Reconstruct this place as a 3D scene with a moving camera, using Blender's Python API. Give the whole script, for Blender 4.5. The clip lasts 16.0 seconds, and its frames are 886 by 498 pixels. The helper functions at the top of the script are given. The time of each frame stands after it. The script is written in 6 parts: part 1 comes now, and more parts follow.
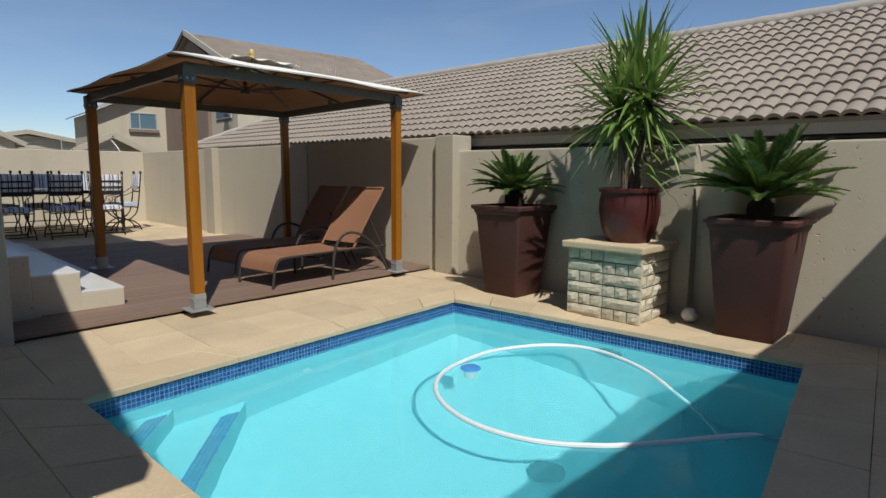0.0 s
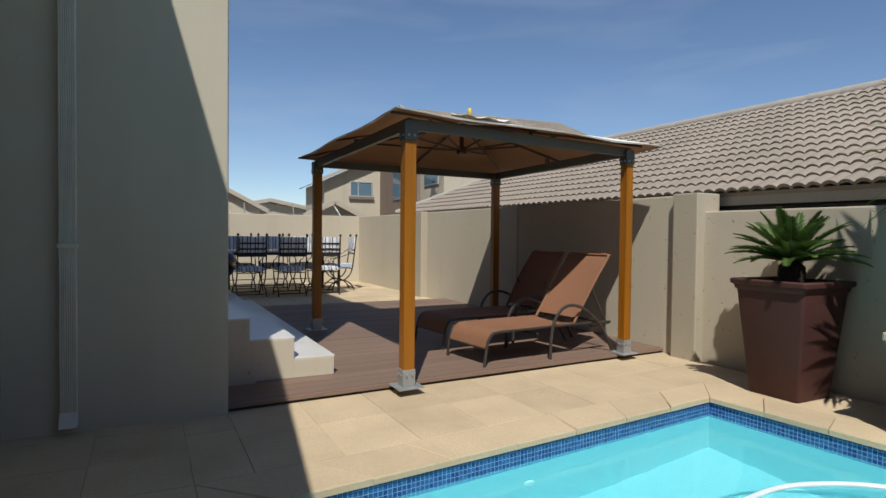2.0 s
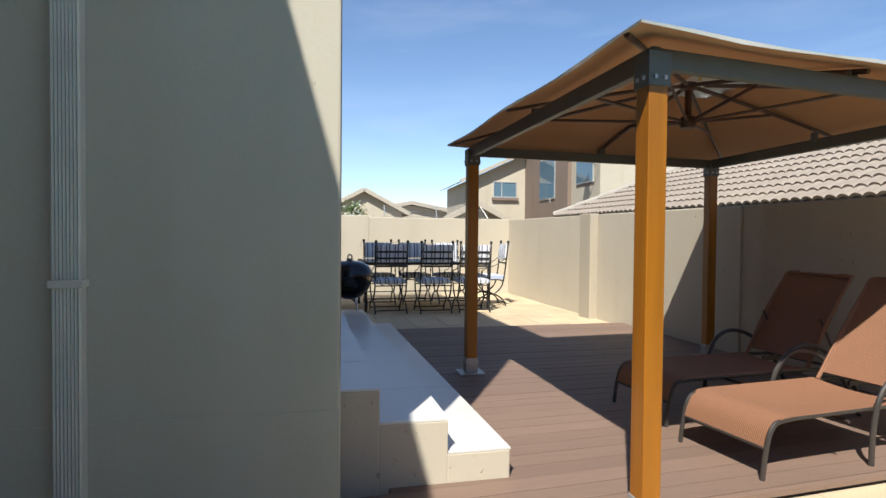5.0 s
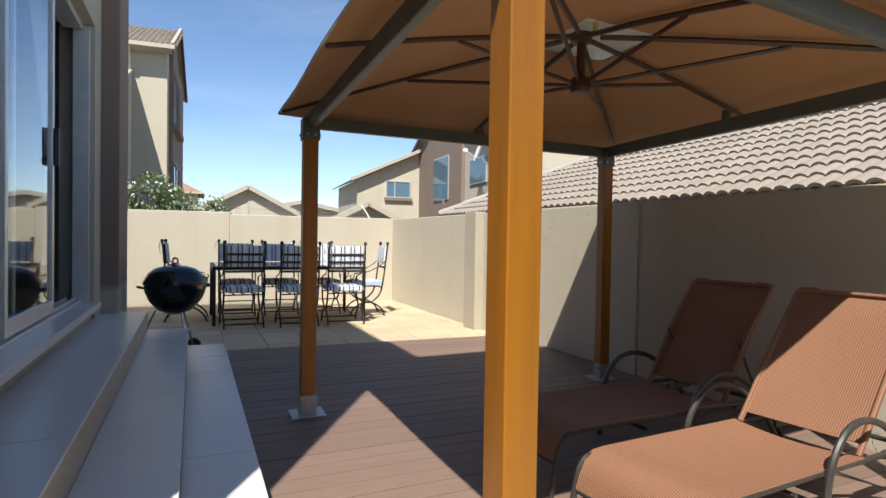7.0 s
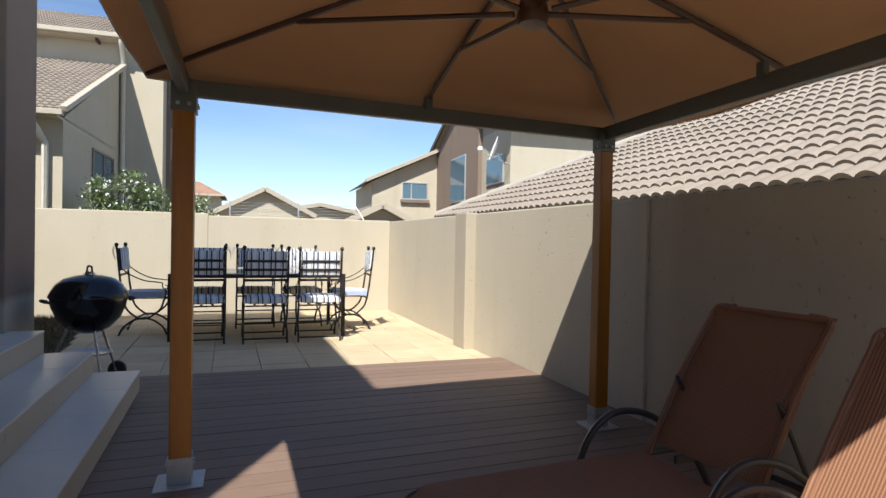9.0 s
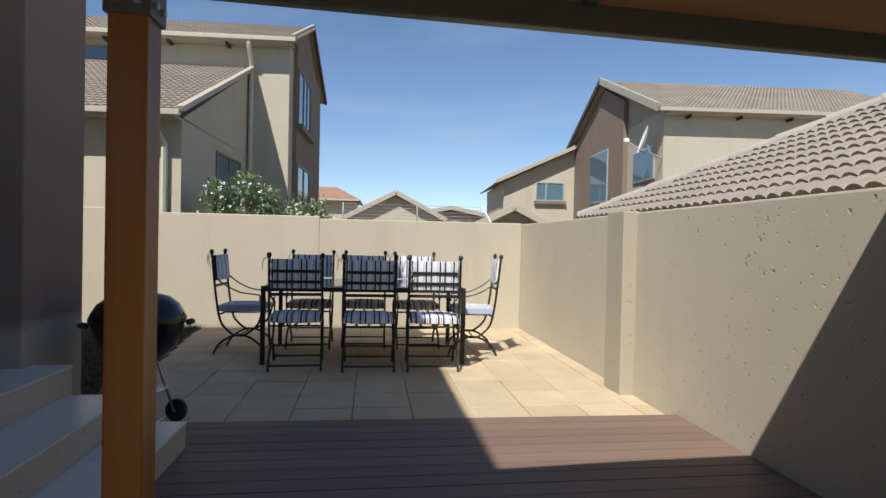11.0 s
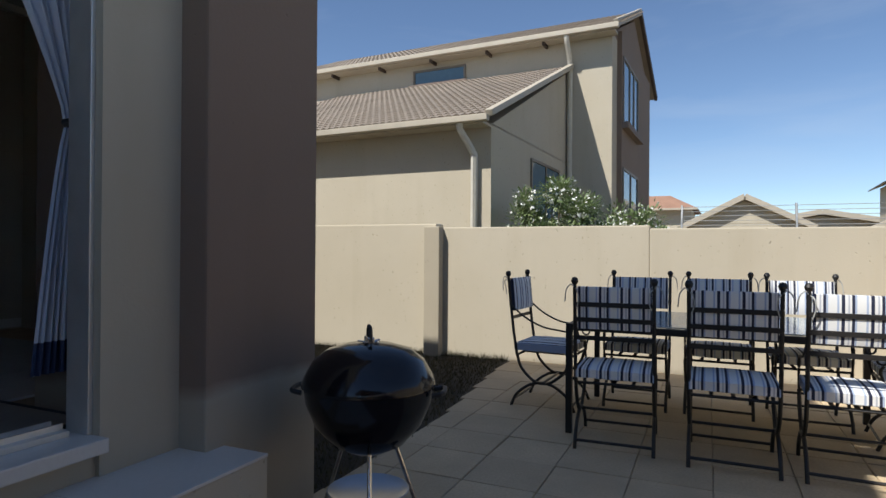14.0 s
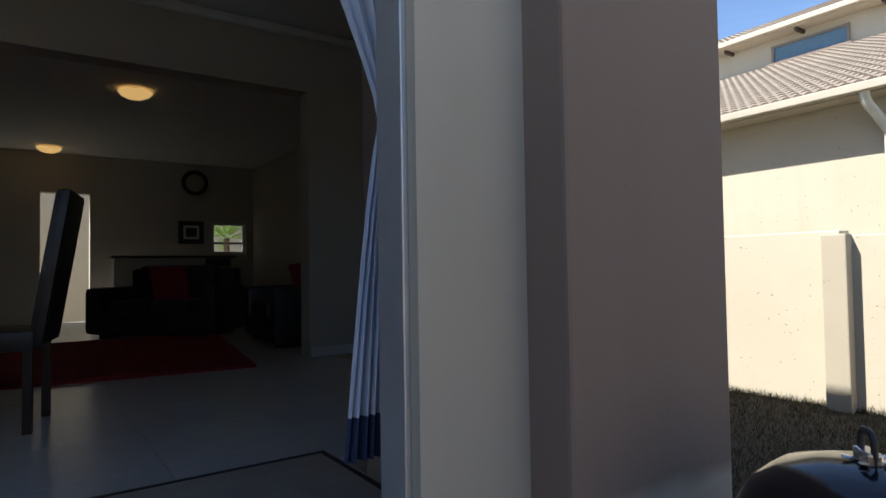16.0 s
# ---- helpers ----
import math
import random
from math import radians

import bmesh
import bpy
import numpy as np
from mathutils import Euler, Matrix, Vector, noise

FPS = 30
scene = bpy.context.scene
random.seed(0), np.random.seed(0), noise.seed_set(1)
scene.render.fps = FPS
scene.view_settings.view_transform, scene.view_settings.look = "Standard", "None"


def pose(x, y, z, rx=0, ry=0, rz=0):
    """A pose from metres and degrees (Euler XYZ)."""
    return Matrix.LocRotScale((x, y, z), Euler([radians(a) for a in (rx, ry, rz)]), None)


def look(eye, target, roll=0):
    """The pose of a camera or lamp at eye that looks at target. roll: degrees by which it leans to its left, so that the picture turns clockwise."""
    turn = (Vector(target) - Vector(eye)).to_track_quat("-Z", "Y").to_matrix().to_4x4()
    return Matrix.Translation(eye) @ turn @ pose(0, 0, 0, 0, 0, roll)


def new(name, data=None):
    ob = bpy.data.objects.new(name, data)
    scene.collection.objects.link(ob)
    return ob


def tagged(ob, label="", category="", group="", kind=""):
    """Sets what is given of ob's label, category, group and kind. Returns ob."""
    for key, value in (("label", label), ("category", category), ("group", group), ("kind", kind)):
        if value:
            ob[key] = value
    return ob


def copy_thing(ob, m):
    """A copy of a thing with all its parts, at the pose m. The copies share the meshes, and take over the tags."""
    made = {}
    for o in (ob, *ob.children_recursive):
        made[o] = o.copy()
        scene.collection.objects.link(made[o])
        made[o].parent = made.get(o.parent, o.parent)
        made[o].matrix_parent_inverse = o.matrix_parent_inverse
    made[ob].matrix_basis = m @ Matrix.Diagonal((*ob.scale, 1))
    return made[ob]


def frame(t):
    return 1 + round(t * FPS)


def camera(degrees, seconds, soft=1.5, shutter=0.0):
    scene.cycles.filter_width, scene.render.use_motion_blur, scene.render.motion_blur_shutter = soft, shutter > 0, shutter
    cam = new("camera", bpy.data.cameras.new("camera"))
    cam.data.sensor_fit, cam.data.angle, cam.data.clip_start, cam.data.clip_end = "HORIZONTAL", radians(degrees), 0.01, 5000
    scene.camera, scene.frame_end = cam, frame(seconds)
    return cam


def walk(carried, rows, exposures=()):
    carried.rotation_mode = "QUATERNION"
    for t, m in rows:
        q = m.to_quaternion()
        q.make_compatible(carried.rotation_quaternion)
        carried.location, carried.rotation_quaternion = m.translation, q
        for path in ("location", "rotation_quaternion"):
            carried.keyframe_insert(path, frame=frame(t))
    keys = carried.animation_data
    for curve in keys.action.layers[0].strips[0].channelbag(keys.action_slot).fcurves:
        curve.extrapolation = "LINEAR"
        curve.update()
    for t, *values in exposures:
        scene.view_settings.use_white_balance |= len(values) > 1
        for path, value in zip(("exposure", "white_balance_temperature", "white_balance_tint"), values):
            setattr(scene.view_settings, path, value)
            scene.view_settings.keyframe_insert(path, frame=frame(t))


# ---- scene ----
cam = camera(73.6, 16.0)
METRES, EYE, TILT, LEAN, TURN = 9.4, 1.23, 0.0, 0.0, 41.1
PATH = [
    (0, (-0.204, 0.241, 1.156), (-1.604, 1.646, 0.896), 0.3),
    (0.5, (-0.317, 0.354, 1.174), (-1.881, 1.58, 0.943), 0.3),
    (1, (-0.498, 0.374, 1.183), (-2.138, 1.507, 1.019), 0.5),
    (1.5, (-0.695, 0.418, 1.183), (-2.416, 1.432, 1.084), 0.7),
    (2, (-0.971, 0.479, 1.15), (-2.759, 1.374, 1.1), 0.6),
    (2.5, (-1.225, 0.52, 1.171), (-3.098, 1.221, 1.132), 0.8),
    (3, (-1.537, 0.524, 1.188), (-3.446, 1.118, 1.14), 0.8),
    (3.5, (-1.845, 0.569, 1.142), (-3.78, 1.071, 1.104), 0.9),
    (3.7, (-2.004, 0.584, 1.157), (-3.946, 1.061, 1.109), 1.0),
    (5.8, (-3.149, 1.015, 1.235), (-5.094, 1.48, 1.184), 0.4),
    (6, (-3.259, 1.073, 1.205), (-5.195, 1.571, 1.16), 0.6),
    (6.5, (-3.597, 1.266, 1.198), (-5.486, 1.922, 1.158), 0.8),
    (7, (-3.77, 1.519, 1.203), (-5.612, 2.297, 1.166), 0.9),
    (7.5, (-3.89, 1.812, 1.219), (-5.723, 2.612, 1.184), 0.9),
    (8, (-4.063, 2.047, 1.224), (-5.892, 2.854, 1.19), 1.0),
    (8.5, (-4.284, 2.25, 1.21), (-6.121, 3.04, 1.179), 1.2),
    (9, (-4.55, 2.417, 1.23), (-6.431, 3.096, 1.202), 1.1),
    (9.2, (-4.686, 2.455, 1.217), (-6.594, 3.053, 1.2), 1.4),
    (11.3, (-6.235, 2.834, 1.265), (-8.222, 3.053, 1.24), 1.2),
    (11.5, (-6.385, 2.832, 1.251), (-8.375, 3.033, 1.228), 1.3),
    (12, (-6.705, 2.866, 1.251), (-8.701, 3.002, 1.227), 1.3),
    (12.5, (-7.067, 2.889, 1.27), (-9.067, 2.852, 1.247), 1.1),
    (13, (-7.334, 2.869, 1.27), (-9.316, 2.603, 1.251), 1.0),
    (13.5, (-7.582, 2.775, 1.308), (-9.507, 2.233, 1.308), 0.7),
    (14, (-7.797, 2.685, 1.295), (-9.622, 1.867, 1.302), 0.4),
    (14.5, (-7.973, 2.577, 1.325), (-9.639, 1.471, 1.345), -0.2),
    (15, (-8.149, 2.417, 1.321), (-9.651, 1.097, 1.357), -0.4),
    (15.5, (-8.312, 2.183, 1.34), (-9.651, 0.698, 1.392), -0.6),
    (16, (-8.446, 1.917, 1.349), (-9.594, 0.281, 1.412), -0.9),
]
walk(cam, [(t, look(eye, target, roll)) for t, eye, target, roll in PATH],
     exposures=((0, -0.16), (1, -0.22), (1.5, -0.16), (2.5, 0.02), (3.5, 0.35), (6, 0.72), (7, 0.68), (8, 0.74), (9, 0.71), (11.5, 0.12), (12.5, -0.05), (13.5, 0.15), (15, 0.72), (16, 1.2)))

# ---- world, sun ----
LIGHT = Vector((-0.66, 0.375, -1.0))          # the way the sunlight goes
world = bpy.data.worlds.new("sky")
scene.world = world
world.use_nodes = True
wt = world.node_tree
sky = wt.nodes.new("ShaderNodeTexSky")
sky.sky_type, sky.sun_disc = "NISHITA", False
sky.sun_elevation = math.asin(1 / LIGHT.length)
sky.sun_rotation = math.atan2(-LIGHT.x, -LIGHT.y)
sky.altitude, sky.air_density, sky.dust_density, sky.ozone_density = 1500, 1.0, 0.05, 3.6
# thin cirrus streaks over the whole sky
ct, cm, cn = wt.nodes.new("ShaderNodeTexCoord"), wt.nodes.new("ShaderNodeMapping"), wt.nodes.new("ShaderNodeTexNoise")
cm.inputs["Scale"].default_value, cm.inputs["Rotation"].default_value = (1.2, 2.2, 11.0), (0.10, 0.06, 0.4)
cn.inputs["Scale"].default_value, cn.inputs["Detail"].default_value, cn.inputs["Distortion"].default_value = 1.6, 6, 0.5
wt.links.new(ct.outputs["Generated"], cm.inputs[0])
wt.links.new(cm.outputs[0], cn.inputs["Vector"])
cr, cx = wt.nodes.new("ShaderNodeValToRGB"), wt.nodes.new("ShaderNodeMix")
cr.color_ramp.elements[0].position, cr.color_ramp.elements[1].position = 0.50, 0.85
cr.color_ramp.elements[1].color = (0.22, 0.22, 0.22, 1)
cx.data_type = "RGBA"
wt.links.new(cn.outputs[0], cr.inputs[0])
wt.links.new(cr.outputs[0], cx.inputs[0])
wt.links.new(sky.outputs[0], cx.inputs[6])
cx.inputs[7].default_value = (4.6, 5.3, 6.3, 1)
wt.links.new(cx.outputs[2], wt.nodes["Background"].inputs[0])
wt.nodes["Background"].inputs[1].default_value = 0.108
sun = new("sun", bpy.data.lights.new("sun", "SUN"))
sun.data.energy, sun.data.angle, sun.data.color = 5.0, radians(0.55), (1.0, 0.97, 0.91)
sun.matrix_world = look(-8 * LIGHT, (0, 0, 0))


# ---- materials ----
def nodes_of(name, rough=0.8, metal=0.0):
    m = bpy.data.materials.new(name)
    m.use_nodes = True
    b = m.node_tree.nodes["Principled BSDF"]
    b.inputs["Roughness"].default_value, b.inputs["Metallic"].default_value = rough, metal
    return m, m.node_tree, b


def tex(t, kind, scale, detail=4.0, coords="Object", stretch=(1, 1, 1), rough=0.55):
    tc = t.nodes.new("ShaderNodeTexCoord")
    mp = t.nodes.new("ShaderNodeMapping")
    mp.inputs["Scale"].default_value = stretch
    t.links.new(tc.outputs[coords], mp.inputs[0])
    n = t.nodes.new(kind)
    n.inputs["Scale"].default_value = scale
    if kind == "ShaderNodeTexNoise":
        n.inputs["Detail"].default_value, n.inputs["Roughness"].default_value = detail, rough
    t.links.new(mp.outputs[0], n.inputs["Vector"])
    return n


def ramp(t, source, stops):
    r = t.nodes.new("ShaderNodeValToRGB")
    while len(r.color_ramp.elements) < len(stops):
        r.color_ramp.elements.new(0.5)
    for e, (p, c) in zip(r.color_ramp.elements, stops):
        e.position, e.color = p, (c, c, c, 1) if isinstance(c, (int, float)) else (*c, 1)
    t.links.new(source, r.inputs[0])
    return r.outputs[0]


def mix(t, fac, a, b, kind="MIX"):
    n = t.nodes.new("ShaderNodeMix")
    n.data_type, n.blend_type = "RGBA", kind
    for slot, v in ((0, fac), (6, a), (7, b)):
        if isinstance(v, (int, float)):
            n.inputs[slot].default_value = v
        elif isinstance(v, tuple):
            n.inputs[slot].default_value = (*v, 1)
        else:
            t.links.new(v, n.inputs[slot])
    return n.outputs[2]


def bump(t, b, height, strength=0.3, distance=0.01, first=None):
    n = t.nodes.new("ShaderNodeBump")
    n.inputs["Strength"].default_value, n.inputs["Distance"].default_value = strength, distance
    t.links.new(height, n.inputs["Height"])
    if first:
        t.links.new(first, n.inputs["Normal"])
    t.links.new(n.outputs[0], b.inputs["Normal"])
    return n.outputs[0]


def shade(c, k):
    return tuple(min(1.0, v * k) for v in c)


def mottled(name, colour, rough=0.8, big=1.5, fine=40, vary=0.12, relief=0.25, depth=0.006, metal=0.0, coords="Object", per_piece=0.0, stretch=(1, 1, 1)):
    """A surface with broad stains and fine grain."""
    m, t, b = nodes_of(name, rough, metal)
    broad = tex(t, "ShaderNodeTexNoise", big, 5, coords, stretch)
    grain = tex(t, "ShaderNodeTexNoise", fine, 6, coords, stretch)
    c = mix(t, ramp(t, broad.outputs[0], [(0.3, 0.0), (0.7, 1.0)]), shade(colour, 1 - vary), shade(colour, 1 + vary))
    c = mix(t, ramp(t, grain.outputs[0], [(0.35, 0.0), (0.65, 0.5)]), c, shade(colour, 1 - 1.6 * vary))
    if per_piece:
        info = t.nodes.new("ShaderNodeObjectInfo")
        c = mix(t, 1.0, c, ramp(t, info.outputs["Random"], [(0, 1 - per_piece), (1, 1.0)]), "MULTIPLY")
    t.links.new(c, b.inputs["Base Color"])
    if relief:
        bump(t, b, grain.outputs[0], relief, depth)
    return m


def plaster(name, colour, low=None, border=0.75, pits=0.33):
    """Sponged outdoor plaster with pits and drip stains; low: another coat below the border's height."""
    m, t, b = nodes_of(name, 0.88)
    broad = tex(t, "ShaderNodeTexNoise", 0.9, 5)
    drip = tex(t, "ShaderNodeTexNoise", 2.2, 5, stretch=(1, 1, 0.12))
    grain = tex(t, "ShaderNodeTexNoise", 55, 6)
    pit = tex(t, "ShaderNodeTexNoise", 30, 2, stretch=(1, 1, 0.7))
    c = colour
    if low:
        geo = t.nodes.new("ShaderNodeTexCoord")
        sep = t.nodes.new("ShaderNodeSeparateXYZ")
        t.links.new(geo.outputs["Object"], sep.inputs[0])
        wob = t.nodes.new("ShaderNodeMath")
        wob.operation = "MULTIPLY_ADD"
        t.links.new(broad.outputs[0], wob.inputs[0])
        wob.inputs[1].default_value = 0.25
        t.links.new(sep.outputs[2], wob.inputs[2])
        c = mix(t, ramp(t, wob.outputs[0], [(min(1, border + 0.09), 0.0), (min(1, border + 0.15), 1.0)]), low, colour)
    c2 = mix(t, ramp(t, broad.outputs[0], [(0.3, 0.0), (0.7, 1.0)]), c, (0.93, 0.92, 0.9), "MULTIPLY")
    c2 = mix(t, ramp(t, drip.outputs[0], [(0.52, 0.0), (0.75, 0.55)]), c2, (0.86, 0.84, 0.80), "MULTIPLY")
    c2 = mix(t, ramp(t, pit.outputs[0], [(pits - 0.05, 0.6), (pits, 0.0)]), c2, (0.55, 0.52, 0.47), "MULTIPLY")
    t.links.new(c2, b.inputs["Base Color"])
    n1 = bump(t, b, grain.outputs[0], 0.25, 0.004)
    bump(t, b, ramp(t, pit.outputs[0], [(pits - 0.06, 0.0), (pits + 0.02, 1.0)]), 0.5, 0.01, n1)
    return m


def plain(name, colour, rough=0.5, metal=0.0, transmission=0.0, ior=1.45, vary=0.06):
    m, t, b = nodes_of(name, rough, metal)
    if transmission:
        b.inputs["Base Color"].default_value = (*colour, 1)
        b.inputs["Transmission Weight"].default_value, b.inputs["IOR"].default_value = transmission, ior
    else:
        n = tex(t, "ShaderNodeTexNoise", 9, 4)
        t.links.new(mix(t, ramp(t, n.outputs[0], [(0.3, 0.0), (0.7, 1.0)]), shade(colour, 1 - vary), shade(colour, 1 + vary)), b.inputs["Base Color"])
    return m


def wood(name, colour, along="Z", scale=1.0, rough=0.45):
    m, t, b = nodes_of(name, rough)
    st = {"X": (0.06, 1, 1), "Y": (1, 0.06, 1), "Z": (1, 1, 0.06)}[along]
    g = tex(t, "ShaderNodeTexNoise", 26 * scale, 6, stretch=st)
    f = tex(t, "ShaderNodeTexNoise", 150 * scale, 5, stretch=st)
    k = tex(t, "ShaderNodeTexNoise", 3 * scale, 3, stretch=st)
    c = mix(t, ramp(t, g.outputs[0], [(0.35, 0.0), (0.7, 1.0)]), shade(colour, 0.68), shade(colour, 1.15))
    c = mix(t, ramp(t, k.outputs[0], [(0.4, 0.0), (0.75, 0.6)]), c, shade(colour, 0.7))
    t.links.new(c, b.inputs["Base Color"])
    bump(t, b, f.outputs[0], 0.25, 0.002)
    return m


BEIGE, BROWN = (0.50, 0.445, 0.345), (0.225, 0.165, 0.125)
M_WALL = plaster("garden_wall_plaster", BEIGE, pits=0.318)
M_PIER = plaster("rough_pier_plaster", (0.41, 0.36, 0.275), pits=0.31)
M_HOUSE = plaster("house_plaster", (0.47, 0.43, 0.34), pits=0.235)
M_PILLAR = plaster("brown_plaster", BROWN, low=(0.40, 0.355, 0.28), border=0.74, pits=0.24)
M_BROWN = plaster("brown_plaster_plain", BROWN, pits=0.22)
M_INSIDE = mottled("indoor_paint", (0.50, 0.46, 0.38), 0.8, vary=0.04, relief=0.08)
M_CEIL = mottled("ceiling_paint", (0.75, 0.74, 0.70), 0.85, vary=0.03, relief=0.05)
M_PAVE = mottled("sandstone_paver", (0.56, 0.44, 0.285), 0.85, 2.2, 60, 0.14, 0.35, 0.005, per_piece=0.14)
M_COPING = mottled("sandstone_coping", (0.56, 0.44, 0.285), 0.85, 2.2, 60, 0.12, 0.35, 0.005, per_piece=0.10)
M_JOINT = mottled("paver_joint", (0.43, 0.335, 0.22), 0.95, 3, 50, 0.2)
M_DECK = mottled("composite_deck_board", (0.215, 0.142, 0.104), 0.62, 1.2, 90, 0.14, 0.2, 0.003, per_piece=0.16, stretch=(1, 0.06, 1))
M_GAP_SHADE = plain("deck_gap_and_shade", (0.05, 0.04, 0.035), 0.9)
M_TILE = mottled("concrete_roof_tile", (0.315, 0.265, 0.215), 0.85, 1.1, 45, 0.16, 0.3, 0.006, per_piece=0.14)
M_RIDGE = mottled("ridge_mortar", (0.36, 0.325, 0.28), 0.9, 3, 40, 0.12)
M_FASCIA = mottled("fascia_paint", (0.44, 0.39, 0.31), 0.6, 3, 60, 0.08, 0.1)
M_EAVE_DARK = mottled("dark_eave_brown", (0.07, 0.05, 0.04), 0.7, 3, 60, 0.2)
M_STEP = mottled("glazed_step_tile", (0.63, 0.61, 0.57), 0.30, 2.5, 60, 0.05, 0.06, 0.002, per_piece=0.05)
M_FLOOR = mottled("indoor_tile", (0.68, 0.67, 0.64), 0.25, 2.5, 60, 0.05, 0.05, 0.002, per_piece=0.05)
M_ALU = plain("aluminium_frame", (0.62, 0.62, 0.60), 0.38, 0.6)
M_GLASS = plain("window_glass", (0.92, 0.96, 0.96), 0.02, 0.0, 1.0, 1.45)
M_SOIL = mottled("soil", (0.06, 0.045, 0.03), 0.95, 8, 60, 0.3)
M_EARTH = mottled("ground_beyond", (0.26, 0.22, 0.15), 0.95, 0.4, 20, 0.2)

# ---- building helpers ----
def link(name, bm, material, parent=None, label="", smooth=False):
    me = bpy.data.meshes.new(name)
    bm.to_mesh(me)
    bm.free()
    if smooth:
        me.polygons.foreach_set("use_smooth", [True] * len(me.polygons))
        me.set_sharp_from_angle(angle=radians(38))
    for m in material if isinstance(material, (list, tuple)) else [material]:
        me.materials.append(m)
    ob = new(name, me)
    if parent:
        ob.parent = parent
    if label:
        ob["label"] = label
    return ob


def part(name, bm, material, parent, label="", smooth=False):
    return link(name, bm, material, parent, label, smooth)


def thing(name, at=(0, 0, 0), rz=0.0, **tags):
    ob = new(name)
    ob.empty_display_size = 0.1
    ob.matrix_basis = pose(*at, 0, 0, rz)
    return tagged(ob, **tags)


def add_box(bm, x0, x1, y0, y1, z0, z1, bevel=0.0, slot=0):
    r = bmesh.ops.create_cube(bm, size=1.0)
    vs = r["verts"]
    for v in vs:
        v.co = Vector((x0 + (v.co.x + 0.5) * (x1 - x0), y0 + (v.co.y + 0.5) * (y1 - y0), z0 + (v.co.z + 0.5) * (z1 - z0)))
    fs = list({f for v in vs for f in v.link_faces})
    for f in fs:
        f.material_index = slot
    if bevel:
        es = list({e for v in vs for e in v.link_edges})
        bmesh.ops.bevel(bm, geom=es, offset=bevel, segments=2, affect="EDGES", profile=0.6)
    return vs


def box(x0, x1, y0, y1, z0, z1, bevel=0.0):
    bm = bmesh.new()
    add_box(bm, x0, x1, y0, y1, z0, z1, bevel)
    return bm


def add_tube(bm, points, radius, sides=8, closed=False, caps=True, flat=1.0):
    """A bent round bar; flat squeezes it in its second direction."""
    pts = [Vector(p) for p in points]
    n = len(pts)
    rings, up = [], None
    for i, p in enumerate(pts):
        a = pts[(i - 1) % n] if closed or i else p
        b = pts[(i + 1) % n] if closed or i < n - 1 else p
        d = (b - a).normalized()
        if up is None:
            up = Vector((0, 0, 1)) if abs(d.z) < 0.9 else Vector((1, 0, 0))
        side = d.cross(up).normalized()
        up = side.cross(d).normalized()
        rad = radius[i] if isinstance(radius, (list, tuple)) else radius
        rings.append([bm.verts.new(p + rad * (math.cos(2 * math.pi * k / sides) * side + flat * math.sin(2 * math.pi * k / sides) * up)) for k in range(sides)])
    for i in range(n if closed else n - 1):
        r, s = rings[i], rings[(i + 1) % n]
        for k in range(sides):
            bm.faces.new((r[k], r[(k + 1) % sides], s[(k + 1) % sides], s[k]))
    if caps and not closed:
        bm.faces.new(rings[0][::-1])
        bm.faces.new(rings[-1])
    bmesh.ops.recalc_face_normals(bm, faces=bm.faces)
    return bm


def tube(points, radius, sides=8, closed=False, flat=1.0):
    return add_tube(bmesh.new(), points, radius, sides, closed, True, flat)


def lathe(profile, sides=24, cap=False):
    bm = bmesh.new()
    rings = [[bm.verts.new((r * math.cos(2 * math.pi * k / sides), r * math.sin(2 * math.pi * k / sides), z)) for k in range(sides)] for r, z in profile]
    for r, s in zip(rings, rings[1:]):
        for k in range(sides):
            bm.faces.new((r[k], r[(k + 1) % sides], s[(k + 1) % sides], s[k]))
    if cap:
        bm.faces.new(rings[0][::-1])
        bm.faces.new(rings[-1])
    bmesh.ops.remove_doubles(bm, verts=bm.verts, dist=0.0005)
    bmesh.ops.recalc_face_normals(bm, faces=bm.faces)
    return bm


def prism(outline, z0, z1):
    """An upright block over an outline of (x, y)."""
    bm = bmesh.new()
    low = [bm.verts.new((x, y, z0)) for x, y in outline]
    top = [bm.verts.new((x, y, z1)) for x, y in outline]
    bm.faces.new(low[::-1])
    bm.faces.new(top)
    for i in range(len(low)):
        j = (i + 1) % len(low)
        bm.faces.new((low[i], low[j], top[j], top[i]))
    bmesh.ops.recalc_face_normals(bm, faces=bm.faces)
    return bm


def wall_with_openings(name, axis, a0, a1, b0, b1, z0, z1, openings, material, parent=None, label=""):
    """A wall along x or y from a0 to a1, b0 to b1 thick, with openings (from, to, low, high) right through it."""
    bm = bmesh.new()
    cuts_a = sorted({a0, a1, *[v for o in openings for v in o[:2]]})
    cuts_z = sorted({z0, z1, *[v for o in openings for v in o[2:]]})
    for p, q in zip(cuts_a, cuts_a[1:]):
        for r, s in zip(cuts_z, cuts_z[1:]):
            if any(o[0] <= p and q <= o[1] and o[2] <= r and s <= o[3] for o in openings):
                continue
            if axis == "x":
                add_box(bm, p, q, b0, b1, r, s)
            else:
                add_box(bm, b0, b1, p, q, r, s)
    bmesh.ops.remove_doubles(bm, verts=bm.verts, dist=0.0005)
    inner = [f for f in bm.faces if any(g is not f and (g.calc_center_median() - f.calc_center_median()).length < 1e-4 for e in f.edges for g in e.link_faces)]
    bmesh.ops.delete(bm, geom=inner, context="FACES")
    ob = link(name, bm, material, parent, label)
    return tagged(ob, kind="structure") if parent is None else ob


